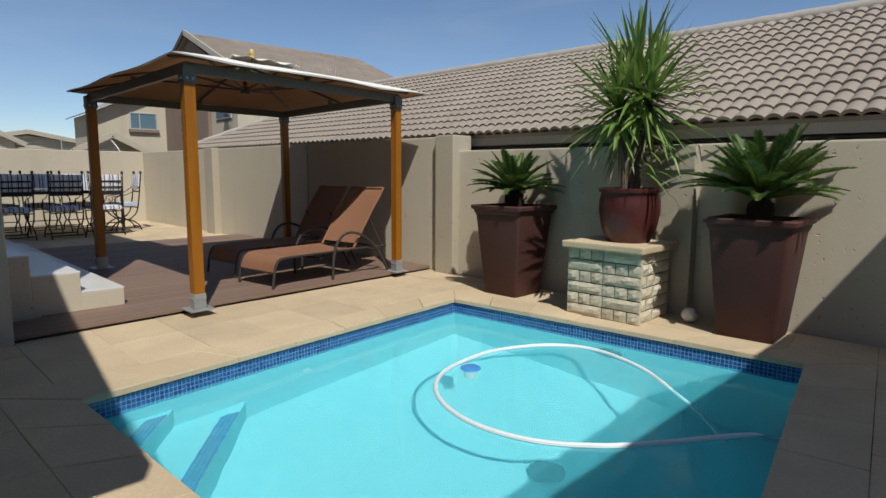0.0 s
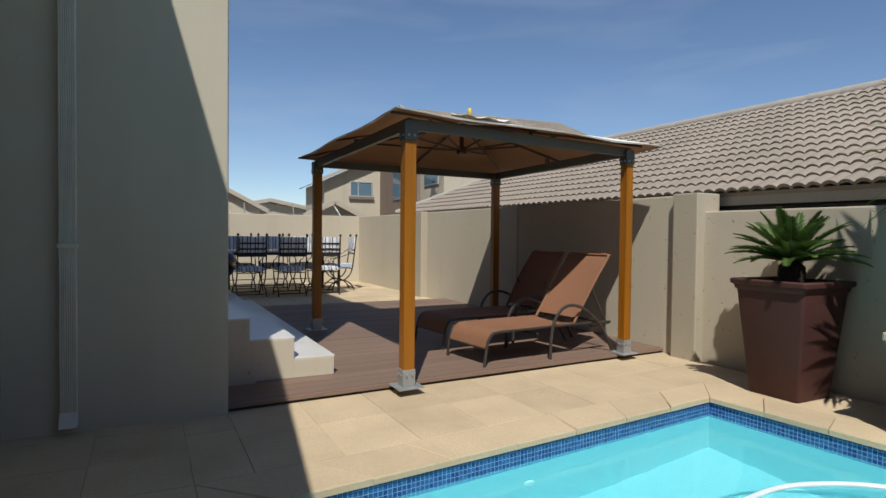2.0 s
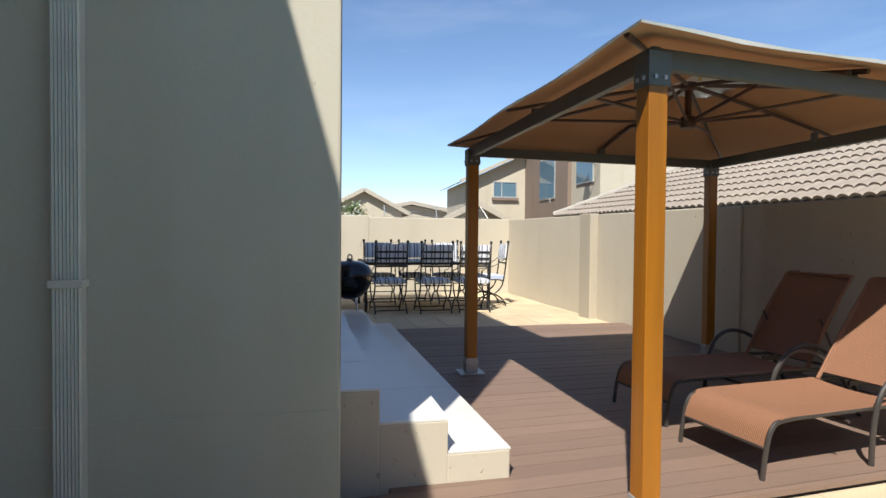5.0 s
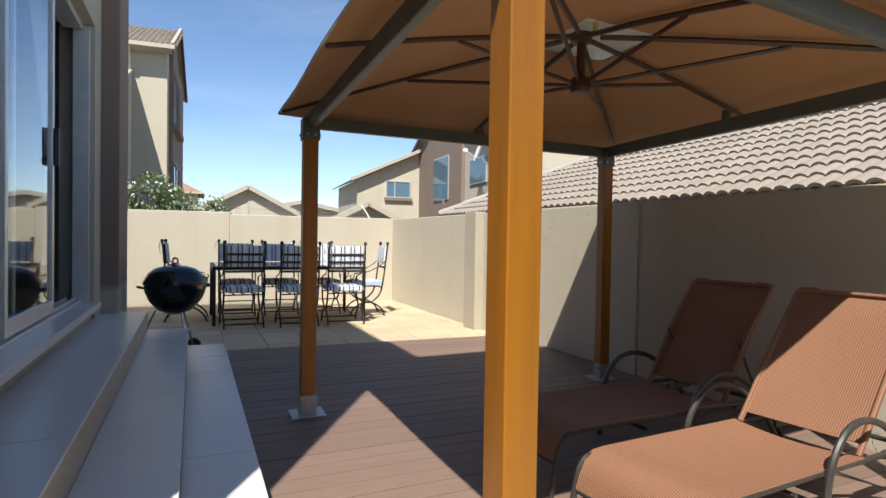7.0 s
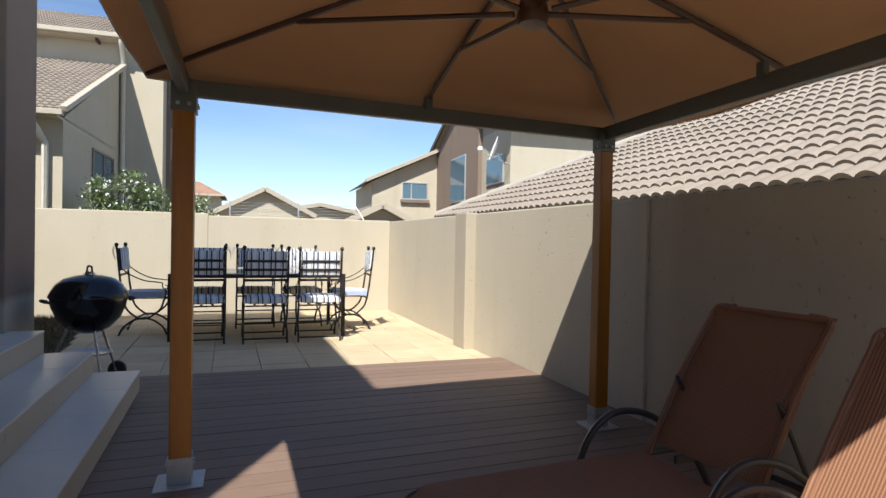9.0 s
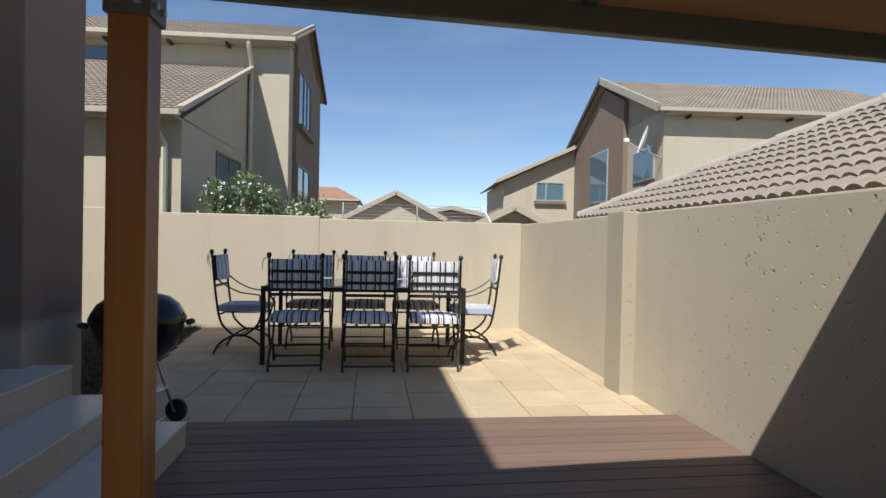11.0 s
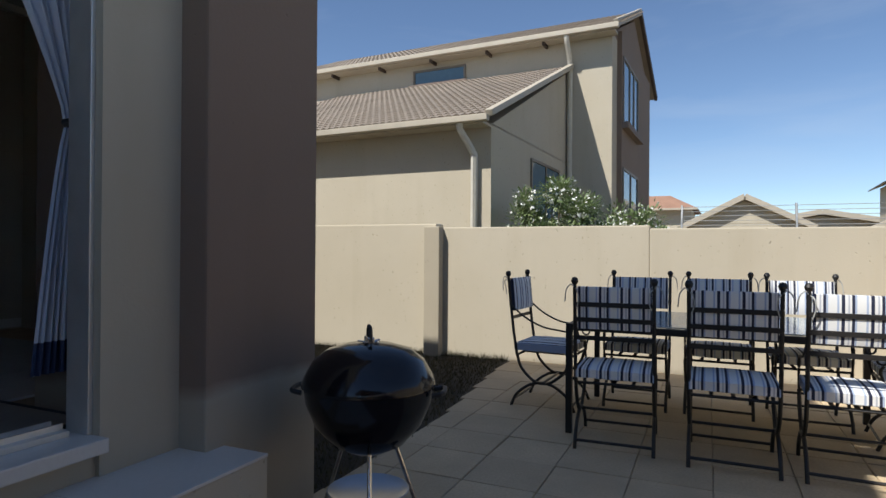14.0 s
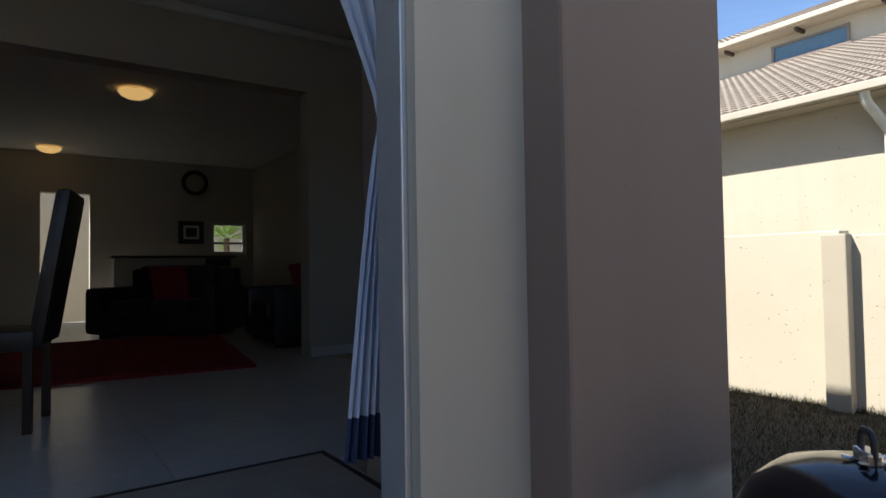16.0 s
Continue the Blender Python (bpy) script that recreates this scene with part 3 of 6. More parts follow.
def canopy_sheet(k0, k1, lift, wave=0.0, flap=0.0):
    """A cloth pyramid between two scales of its square outline, with sag between the ribs and a turned down edge."""
    bm = bmesh.new()
    n, rows = 12, 10
    rings = []
    for r in range(rows + 1):
        k = k0 + (k1 - k0) * r / rows
        ringv = []
        for s in range(4):
            for i in range(n):
                u = -1 + 2 * i / n
                x, y = ((u, -1), (1, u), (-u, 1), (-1, -u))[s]
                z = roof_height(x * k * OX, y * k * OY) + lift + wave * math.sin(9 * u + s) * (k - k0) / max(1e-6, k1 - k0)
                z -= 0.018 * math.sin(math.pi * abs(u)) * k * abs(math.sin(math.pi * u))
                ringv.append(bm.verts.new((x * k * OX, y * k * OY, z)))
        rings.append(ringv)
    if flap:
        rings.append([bm.verts.new((v.co.x * 0.997, v.co.y * 0.997, v.co.z - flap + 0.004 * math.sin(i * 1.7))) for i, v in enumerate(rings[-1])])
    m = len(rings[0])
    for r, s in zip(rings, rings[1:]):
        for i in range(m):
            bm.faces.new((r[i], s[i], s[(i + 1) % m], r[(i + 1) % m]))
    bmesh.ops.remove_doubles(bm, verts=bm.verts, dist=0.0008)
    bmesh.ops.recalc_face_normals(bm, faces=bm.faces)
    return bm


canopy = part("canopy", canopy_sheet(0.16, 1.0, 0.014, flap=0.012), M_CLOTH_TOP, gazebo, "cloth canopy, its top coloured cream for the sun on it", smooth=True)
canopy.location = (0, 0.09, 0)
part("lining", canopy_sheet(0.16, 0.994, 0.006), M_CLOTH, canopy, "tan brown underside, tinted warm for sun glowing through", smooth=True)
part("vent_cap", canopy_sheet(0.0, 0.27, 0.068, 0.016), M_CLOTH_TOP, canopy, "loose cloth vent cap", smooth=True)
part("finial", lathe([(0, 0.13), (0.018, 0.125), (0.03, 0.10), (0.026, 0.075), (0.014, 0.06), (0.028, 0.045), (0.028, 0.03), (0.012, 0.02), (0.012, -0.02)], 14), M_BRASS, canopy, "yellow knob finial", smooth=True).location = (0, 0, APEX + 0.04)
hub_z = APEX - 0.29
hub = part("hub", lathe([(0.0, hub_z - 0.03), (0.05, hub_z - 0.025), (0.06, hub_z), (0.05, hub_z + 0.05), (0.024, hub_z + 0.06), (0.024, APEX - 0.06), (0.06, APEX - 0.05), (0.06, APEX - 0.01), (0, APEX)], 18), M_RIB, gazebo, smooth=True)
for i in range(8):
    a = math.pi / 4 * i
    ux, uy = [(1, 0), (1, 1), (0, 1), (-1, 1), (-1, 0), (-1, -1), (0, -1), (1, -1)][i]
    ends = [(ux * k * OX, uy * k * OY, roof_height(ux * k * OX, uy * k * OY) - 0.022) for k in (0.05, 0.3, 0.55, 0.75, 0.925)]
    rib = part("rib", tube(ends, 0.014, 6), M_RIB, gazebo)
    k = 0.50
    part("strut", tube([(ux * 0.05, uy * 0.05, hub_z + 0.02), (ux * k * OX, uy * k * OY, roof_height(ux * k * OX, uy * k * OY) - 0.035)], 0.011, 6), M_RIB, rib)
    if i % 2 == 0:
        part("rib_clip", box(ux * 0.97 * HXG - 0.02, ux * 0.97 * HXG + 0.02, uy * 0.97 * HYG - 0.02, uy * 0.97 * HYG + 0.02, BEAM + 0.07, BEAM + 0.13, 0.004), M_GREY, rib)

# it stands a little racked, in line with the slanting front of the deck
for ob in gazebo.children_recursive:
    for v in ob.data.vertices:
        x, y = v.co.x, v.co.y
        near = (1 + x / HXG) * (1 - y / HYG) / 4
        v.co.x, v.co.y = x - 0.073 * y + 0.115 * near, y - 0.0385 * x - 0.0245 * x * y - 0.03 * near

# ---- sun loungers ----
m, t, b = nodes_of("sling_mesh", 0.75)
tc = t.nodes.new("ShaderNodeTexCoord")
wv = t.nodes.new("ShaderNodeTexWave")
wv.bands_direction = "X"
wv.inputs["Scale"].default_value, wv.inputs["Distortion"].default_value = 30, 0.6
wv.inputs["Detail"].default_value = 2
t.links.new(tc.outputs["Object"], wv.inputs["Vector"])
wy = t.nodes.new("ShaderNodeTexWave")
wy.bands_direction = "Y"
wy.inputs["Scale"].default_value = 55
t.links.new(tc.outputs["Object"], wy.inputs["Vector"])
c = mix(t, wv.outputs[0], (0.15, 0.066, 0.033), (0.31, 0.152, 0.080))
c = mix(t, ramp(t, wy.outputs[0], [(0.2, 0.0), (0.8, 0.35)]), c, (0.20, 0.08, 0.04))
t.links.new(c, b.inputs["Base Color"])
bump(t, b, wv.outputs[0], 0.35, 0.003)
M_SLING = m
M_FRAME = mottled("bronze_grey_frame", (0.060, 0.052, 0.046), 0.40, 5, 80, 0.15, 0.1, 0.001, metal=0.3)


def arc(points, n=8):
    """A smooth line through points (Catmull-Rom)."""
    p = [Vector(q) for q in points]
    p = [2 * p[0] - p[1]] + p + [2 * p[-1] - p[-2]]
    out = []
    for i in range(1, len(p) - 2):
        for k in range(n):
            s = k / n
            out.append(0.5 * (2 * p[i] + (p[i + 1] - p[i - 1]) * s + (2 * p[i - 1] - 5 * p[i] + 4 * p[i + 1] - p[i + 2]) * s * s + (3 * p[i] - p[i - 1] - 3 * p[i + 1] + p[i + 2]) * s ** 3))
    out.append(p[-2])
    return out


def sheet(rows, thick=0.006):
    """A cloth through rows of points, with thickness."""
    bm = bmesh.new()
    g = [[bm.verts.new(p) for p in r] for r in rows]
    for r, s in zip(g, g[1:]):
        for i in range(len(r) - 1):
            bm.faces.new((r[i], r[i + 1], s[i + 1], s[i]))
    bmesh.ops.recalc_face_normals(bm, faces=bm.faces)
    bmesh.ops.solidify(bm, geom=bm.faces[:], thickness=thick)
    return bm


def sun_lounger(hinge=1.06, back=(1.54, 0.915)):
    """Its foot end is at y = 0, its back leans towards +y."""
    L = thing("sun_lounger", label="reclining sun lounger with orange-brown woven sling and bronze frame", category="lounger", group="sun loungers on the deck")
    w, h = 0.28, 0.285
    g, low = hinge - 1.06, h / 0.32
    for s in (-1, 1):
        part("side_rail", tube(arc([(s * w, 0.02, 0.0), (s * w, 0.04, 0.16 * low), (s * w, 0.075, 0.275 * low), (s * w, 0.16, h - 0.005), (s * w, 0.5, h), (s * w, hinge, h), (s * w, 1.52, h - 0.01)]), 0.0125, 8), M_FRAME, L, smooth=True)
        part("back_rail", tube(arc([(s * w * 0.93, hinge, h + 0.01), (s * w * 0.93, hinge * 0.5 + 0.77, 0.635), (s * w * 0.93, back[0] - 0.04, back[1] - 0.08), (s * w * 0.90, back[0] + 0.01, back[1] - 0.01), (s * w * 0.6, back[0] + 0.02, back[1])]), 0.013, 8), M_SLING, L, smooth=True)
        arm = arc([(s * (w + 0.035), y + g, z) for y, z in ((0.72, 0.0), (0.73, 0.19), (0.77, 0.34), (0.86, 0.44), (0.99, 0.465), (1.16, 0.41), (1.36, 0.25), (1.52, 0.0))])
        part("arm_leg", tube(arm, 0.0145, 8), M_FRAME, L, smooth=True)
        part("stay", tube([(s * w * 0.85, 1.30, 0.62), (s * w * 0.85, 1.50, h - 0.02)], 0.009, 6), M_FRAME, L)
        part("toothed_rack", box(s * w * 0.85 - 0.008, s * w * 0.85 + 0.008, 1.30, 1.50, h - 0.05, h - 0.015, 0.003), M_FRAME, L)
    part("cross_bar", tube([(-w, 0.045, 0.15), (w, 0.045, 0.15)], 0.012, 6), M_FRAME, L)
    part("cross_bar", tube([(-w, 0.6, h - 0.055), (w, 0.6, h - 0.055)], 0.010, 6), M_FRAME, L)
    part("cross_bar", tube([(-w, 1.50, h - 0.02), (w, 1.50, h - 0.02)], 0.012, 6), M_FRAME, L)
    part("head_bar", tube([(-w * 0.88, back[0] + 0.01, back[1] - 0.005), (w * 0.88, back[0] + 0.01, back[1] - 0.005)], 0.012, 6), M_SLING, L)
    rows = []
    for y, z in [(0.035, 0.16), (0.055, 0.23), (0.085, 0.29), (0.14, 0.322)] + [(0.2 + 0.85 * i / 8, 0.328) for i in range(9)]:
        y, z = y + g * max(0, y - 0.2) / 0.85, z * low
        rows.append([(x * (w + 0.006), y, z + 0.008 - (0.022 * (1 - x * x) if y > 0.2 else 0.0)) for x in (-1, -0.6, -0.2, 0.2, 0.6, 1)])
    part("seat_sling", sheet(rows), M_SLING, L, smooth=True)
    rows = []
    for i in range(10):
        s = i / 9
        y, z = hinge + 0.035 + (back[0] - hinge - 0.02) * s, h + 0.05 + (back[1] - h - 0.05) * s
        rows.append([(x * (w * 0.93 + 0.004), y + 0.022 * (1 - x * x) * math.sin(math.pi * s) + 0.02 * (s > 0.95), z) for x in (-1, -0.6, -0.2, 0.2, 0.6, 1)])
    part("back_sling", sheet(rows), M_SLING, L, smooth=True)
    return L


lounger = sun_lounger(1.06, (1.50, 0.92))
lounger.matrix_basis = pose(-5.455, 2.93, DECK_Z, 0, 0, 6)
sun_lounger(1.17).matrix_basis = pose(-6.27, 2.96, DECK_Z, 0, 0, 4)

# ---- dining table and chairs ----
M_IRON = mottled("black_wrought_iron", (0.022, 0.020, 0.019), 0.5, 8, 120, 0.2, 0.2, 0.001, metal=0.2)
m, t, b = nodes_of("striped_cushion", 0.9)
tc = t.nodes.new("ShaderNodeTexCoord")
sep = t.nodes.new("ShaderNodeSeparateXYZ")
t.links.new(tc.outputs["Object"], sep.inputs[0])
fr = t.nodes.new("ShaderNodeMath")
fr.operation = "MULTIPLY"
fr.inputs[1].default_value = 7.5
t.links.new(sep.outputs[0], fr.inputs[0])
fc = t.nodes.new("ShaderNodeMath")
fc.operation = "FRACT"
t.links.new(fr.outputs[0], fc.inputs[0])
r = t.nodes.new("ShaderNodeValToRGB")
r.color_ramp.interpolation = "CONSTANT"
WHITE, BLUE, NAVY, GREYB = (0.74, 0.74, 0.73), (0.38, 0.45, 0.60), (0.018, 0.022, 0.05), (0.45, 0.46, 0.52)
stops = [(0, WHITE), (0.16, BLUE), (0.23, WHITE), (0.31, NAVY), (0.43, WHITE), (0.54, GREYB), (0.60, WHITE), (0.67, NAVY), (0.77, BLUE), (0.84, WHITE)]
while len(r.color_ramp.elements) < len(stops):
    r.color_ramp.elements.new(0.5)
for e, (p, c) in zip(r.color_ramp.elements, stops):
    e.position, e.color = p, (*c, 1)
t.links.new(fc.outputs[0], r.inputs[0])
wv = tex(t, "ShaderNodeTexNoise", 220, 2)
t.links.new(r.outputs[0], b.inputs["Base Color"])
bump(t, b, wv.outputs[0], 0.25, 0.002)
M_STRIPE = m
M_TIE = plain("cushion_tie", (0.42, 0.42, 0.40), 0.9)


def puffy(x0, x1, y0, y1, z0, z1, n=7):
    """A stuffed cushion: flat sides, domed faces, rounded seams."""
    bm = bmesh.new()
    for face in (0, 1):
        g = []
        for j in range(n + 1):
            row = []
            for i in range(n + 1):
                u, v = i / n, j / n
                dome = (math.sin(math.pi * u) * math.sin(math.pi * v)) ** 0.35
                z = (z0 + z1) / 2 + (1 if face else -1) * (z1 - z0) / 2 * (0.55 + 0.45 * dome)
                row.append(bm.verts.new((x0 + (x1 - x0) * u, y0 + (y1 - y0) * v, z)))
            g.append(row)
        for j in range(n):
            for i in range(n):
                f = (g[j][i], g[j][i + 1], g[j + 1][i + 1], g[j + 1][i])
                bm.faces.new(f if face else f[::-1])
        rim = g[0] + [r2[-1] for r2 in g[1:]] + g[-1][-2::-1] + [r2[0] for r2 in g[-2:0:-1]]
        if face == 0:
            first = rim
        else:
            for i in range(len(rim)):
                j = (i + 1) % len(rim)
                bm.faces.new((first[i], first[j], rim[j], rim[i]))
    bmesh.ops.recalc_face_normals(bm, faces=bm.faces)
    return bm


def patio_chair():
    """Wrought iron chair, its back at y = 0, facing +y."""
    c = thing("patio_chair", label="black wrought iron chair with ball finials and blue striped cushions", category="chair", group="chairs round the dining table")
    w, s = 0.245, 0.46
    for k in (-1, 1):
        x = k * w
        p = part("back_post", tube(arc([(x, 0.03, s - 0.03), (x, 0.0, 0.62), (x, -0.03, 0.88), (x, -0.05, 1.085)], 5), 0.0125, 7), M_IRON, c)
        part("finial", lathe([(0, -0.026), (0.016, -0.022), (0.025, 0), (0.016, 0.021), (0, 0.026)], 10), M_IRON, p, smooth=True).location = (x, -0.052, 1.107)
        part("upper_leg", tube(arc([(x, 0.03, s - 0.03), (x, 0.07, 0.32), (x, 0.17, 0.225), (x, 0.25, 0.205), (x, 0.33, 0.225), (x, 0.44, 0.32), (x, 0.48, s - 0.03)], 5), 0.0125, 7), M_IRON, c)
        part("foot_arch", tube(arc([(x, -0.02, 0.0), (x, 0.03, 0.10), (x, 0.14, 0.185), (x, 0.25, 0.21), (x, 0.36, 0.185), (x, 0.47, 0.10), (x, 0.52, 0.0)], 5), 0.0125, 7), M_IRON, c)
        curl = [(x, 0.50 + 0.045 * (1 - q / 14) * math.cos(0.55 * q + 2.4) + 0.0, 0.60 + 0.045 * (1 - q / 14) * math.sin(0.55 * q + 2.4)) for q in range(12)]
        part("arm", tube(arc([(x, -0.022, 0.84), (x, 0.10, 0.745), (x, 0.25, 0.675), (x, 0.38, 0.655), (x, 0.455, 0.645)], 4) + curl, 0.008, 6), M_IRON, c)
        part("arm_support", tube(arc([(x, 0.48, s - 0.03), (x, 0.505, 0.52), (x, 0.485, 0.56)], 4), 0.009, 6), M_IRON, c)
    for z, y in ((0.84, -0.03), (0.94, -0.04), (0.72, -0.014)):
        part("back_slat", box(-w, w, y - 0.012, y - 0.006, z, z + 0.03, 0.002), M_IRON, c)
    for y, z in ((0.035, s - 0.03), (0.475, s - 0.03), (0.25, 0.208), (0.0, 0.055), (0.50, 0.055)):
        part("cross_bar", tube([(-w, y, z), (w, y, z)], 0.010, 6), M_IRON, c)
    for k in (-0.12, 0.0, 0.12):
        part("seat_bar", box(k - 0.012, k + 0.012, 0.03, 0.48, s - 0.025, s - 0.018), M_IRON, c)
    part("seat_cushion", puffy(-w + 0.0, w - 0.0, 0.005, 0.49, s - 0.015, s + 0.085), M_STRIPE, c, "blue and white striped seat cushion", smooth=True)
    bm = puffy(-w + 0.015, w - 0.015, 0.0, 0.275, -0.022, 0.03)
    bmesh.ops.transform(bm, matrix=Matrix.Translation((0, -0.002, 0.795)) @ Matrix.Rotation(radians(95), 4, "X"), verts=bm.verts)
    pad = part("back_cushion", bm, M_STRIPE, c, "striped back cushion tied on with ribbons", smooth=True)
    for k in (-1, 1):
        part("tie", tube(arc([(k * w, -0.05, 1.06), (k * (w + 0.02), -0.075, 1.085), (k * (w + 0.05), -0.08, 1.05), (k * (w + 0.06), -0.075, 0.97)], 4), 0.004, 5), M_TIE, pad)
        part("tie", tube(arc([(k * w, -0.03, 1.06), (k * (w - 0.02), -0.09, 1.05), (k * (w - 0.03), -0.085, 0.99), (k * (w - 0.015), -0.07, 0.93)], 4), 0.004, 5), M_TIE, pad)
    return c


NEAR_X, FAR_EDGE = -12.03, -13.25
T_Y0, T_Y1, T_Z = 1.755, 3.81, 0.785
chair = patio_chair()
chair.matrix_basis = pose(-11.75, 2.13, 0, 0, 0, 93)
for x, y, a in ((-11.69, 2.825, 90), (-11.69, 3.445, 88), (-13.42, 2.13, -90), (-13.45, 2.77, -91), (-13.40, 3.38, -88), (-12.86, 1.20, -3), (-12.73, 4.24, 176)):
    copy_thing(chair, pose(x, y, 0, 0, 0, a))
table = thing("dining_table", (0, 0, 0), label="long black metal patio table with a frosted glass top", category="table")
fx0, fx1 = FAR_EDGE, NEAR_X
for x in (fx0 + 0.022, fx1 - 0.022):
    for y in (T_Y0 + 0.022, T_Y1 - 0.022):
        part("leg", box(x - 0.022, x + 0.022, y - 0.022, y + 0.022, 0.0, T_Z, 0.004), M_IRON, table)
for x in (fx0 + 0.022, fx1 - 0.022):
    part("rail", box(x - 0.018, x + 0.018, T_Y0 + 0.045, T_Y1 - 0.045, T_Z - 0.05, T_Z - 0.004, 0.004), M_IRON, table)
for y in (T_Y0 + 0.022, (T_Y0 + T_Y1) / 2, T_Y1 - 0.022):
    part("rail", box(fx0 + 0.045, fx1 - 0.045, y - 0.018, y + 0.018, T_Z - 0.05, T_Z - 0.005, 0.004), M_IRON, table)
M_TOP = plain("grey_glass_top", (0.30, 0.33, 0.31), 0.12)
for y0, y1 in ((T_Y0 + 0.045, (T_Y0 + T_Y1) / 2 - 0.004), ((T_Y0 + T_Y1) / 2 + 0.004, T_Y1 - 0.045)):
    part("glass_panel", box(fx0 + 0.042, fx1 - 0.042, y0, y1, T_Z - 0.003, T_Z + 0.006, 0.002), M_TOP, table, "greenish grey glass panel")

# ---- kettle grill ----
M_ENAMEL = plain("black_enamel", (0.006, 0.006, 0.009), 0.13)
M_CHROME = plain("bright_steel", (0.62, 0.62, 0.62), 0.2, 0.95)
M_ASH = plain("ash_pan_metal", (0.35, 0.37, 0.40), 0.3, 0.7)
M_BLACKP = plain("black_plastic", (0.02, 0.02, 0.02), 0.5)
grill = thing("kettle_grill", (-9.98, 1.365, 0.0), 10, label="black enamel kettle charcoal grill on a tripod with two wheels", category="grill")
R = 0.305
grill.scale = (0.90, 0.90, 1.0)
ZR = 0.725
part("bowl", lathe([(0.0, ZR - 0.29), (0.08, ZR - 0.285), (0.17, ZR - 0.245), (0.25, ZR - 0.165), (0.295, ZR - 0.07), (R, ZR - 0.005), (R + 0.006, ZR)], 40), M_ENAMEL, grill, smooth=True)
lid = part("lid", lathe([(R + 0.010, ZR + 0.0), (R + 0.010, ZR + 0.014), (0.297, ZR + 0.05), (0.262, ZR + 0.105), (0.20, ZR + 0.148), (0.11, ZR + 0.172), (0.0, ZR + 0.18)], 40), M_ENAMEL, grill, "glossy black domed lid", smooth=True)
grip = part("lid_handle", tube(arc([(-0.034, 0, 0.0), (-0.036, 0, 0.045), (-0.022, 0, 0.066), (0.022, 0, 0.066), (0.036, 0, 0.045), (0.034, 0, 0.0)], 4), 0.0085, 8), M_BLACKP, lid, smooth=True)
grip.matrix_basis = pose(0, 0, ZR + 0.178, 0, 0, 32)
shield = part("heat_shield", box(-0.042, 0.042, -0.018, 0.018, 0.0, 0.03, 0.006), M_CHROME, lid, "bright steel heat shield")
shield.matrix_basis = pose(0, 0, ZR + 0.174, 0, 0, 32)
bm = bmesh.new()
for a in range(5):
    q = a * 2 * math.pi / 5
    add_tube(bm, [(0.0, 0.0, ZR + 0.178), (0.055 * math.cos(q), 0.055 * math.sin(q), ZR + 0.186)], 0.012, 6, flat=0.3)
part("vent", bm, M_CHROME, lid, "bright steel lid vent")
for a in (100, 280):
    q = radians(a)
    cx, cy = math.cos(q), math.sin(q)
    part("side_handle", tube(arc([(cx * R - cy * 0.07, cy * R + cx * 0.07, ZR - 0.03), (cx * (R + 0.05) - cy * 0.06, cy * (R + 0.05) + cx * 0.06, ZR - 0.02), (cx * (R + 0.05) + cy * 0.06, cy * (R + 0.05) - cx * 0.06, ZR - 0.02), (cx * R + cy * 0.07, cy * R - cx * 0.07, ZR - 0.03)], 4), 0.011, 7), M_BLACKP, grill)
feet = [(0.24, 0.10), (-0.19, 0.22), (-0.28, -0.38)]
for i, (fx, fy) in enumerate(feet):
    z1 = 0.075 if i < 2 else 0.0
    part("leg", tube([(fx * 0.45, fy * 0.45, ZR - 0.26), (fx, fy, z1)], 0.011, 8), M_CHROME, grill, "bright metal leg")
    if i < 2:
        bm = lathe([(0.0, -0.018), (0.045, -0.018), (0.05, -0.022), (0.075, -0.022), (0.08, -0.012), (0.08, 0.012), (0.075, 0.022), (0.05, 0.022), (0.045, 0.018), (0.0, 0.018)], 20)
        wh = part("wheel", bm, M_BLACKP, grill, "black plastic wheel", smooth=True)
        ax = Vector((feet[0][0] - feet[1][0], feet[0][1] - feet[1][1], 0)).normalized()
        out = 0.03 if i == 0 else -0.03
        wh.matrix_basis = Matrix.Translation((fx + ax.x * out, fy + ax.y * out, 0.081)) @ ax.to_track_quat("Z", "Y").to_matrix().to_4x4()
part("axle", tube([(*feet[0], 0.08), (*feet[1], 0.08)], 0.006, 6), M_CHROME, grill)
part("ash_catcher", lathe([(0.0, 0.262), (0.15, 0.262), (0.19, 0.275), (0.195, 0.28), (0.19, 0.282), (0.15, 0.268), (0.0, 0.268)], 28), M_ASH, grill, "grey metal ash catcher dish", smooth=True)

# ---- planters by the pool ----
M_POT = mottled("maroon_planter", (0.070, 0.022, 0.017), 0.72, 3, 70, 0.18, 0.15, 0.002)
M_GLAZE = mottled("maroon_glaze", (0.070, 0.016, 0.014), 0.38, 3, 50, 0.15, 0.05, 0.002)


def square_rings(rows):
    bm = bmesh.new()
    rings = []
    for h, z, r in rows:
        pts = []
        for cx, cy, a0 in ((1, 1, 0), (-1, 1, 90), (-1, -1, 180), (1, -1, 270)):
            for k in range(4):
                q = radians(a0 + 30 * k)
                pts.append((cx * (h - r) + r * math.cos(q), cy * (h - r) + r * math.sin(q), z))
        rings.append([bm.verts.new(p) for p in pts])
    n = len(rings[0])
    for a, c in zip(rings, rings[1:]):
        for i in range(n):
            bm.faces.new((a[i], a[(i + 1) % n], c[(i + 1) % n], c[i]))
    bm.faces.new(rings[0][::-1])
    bmesh.ops.recalc_face_normals(bm, faces=bm.faces)
    return bm


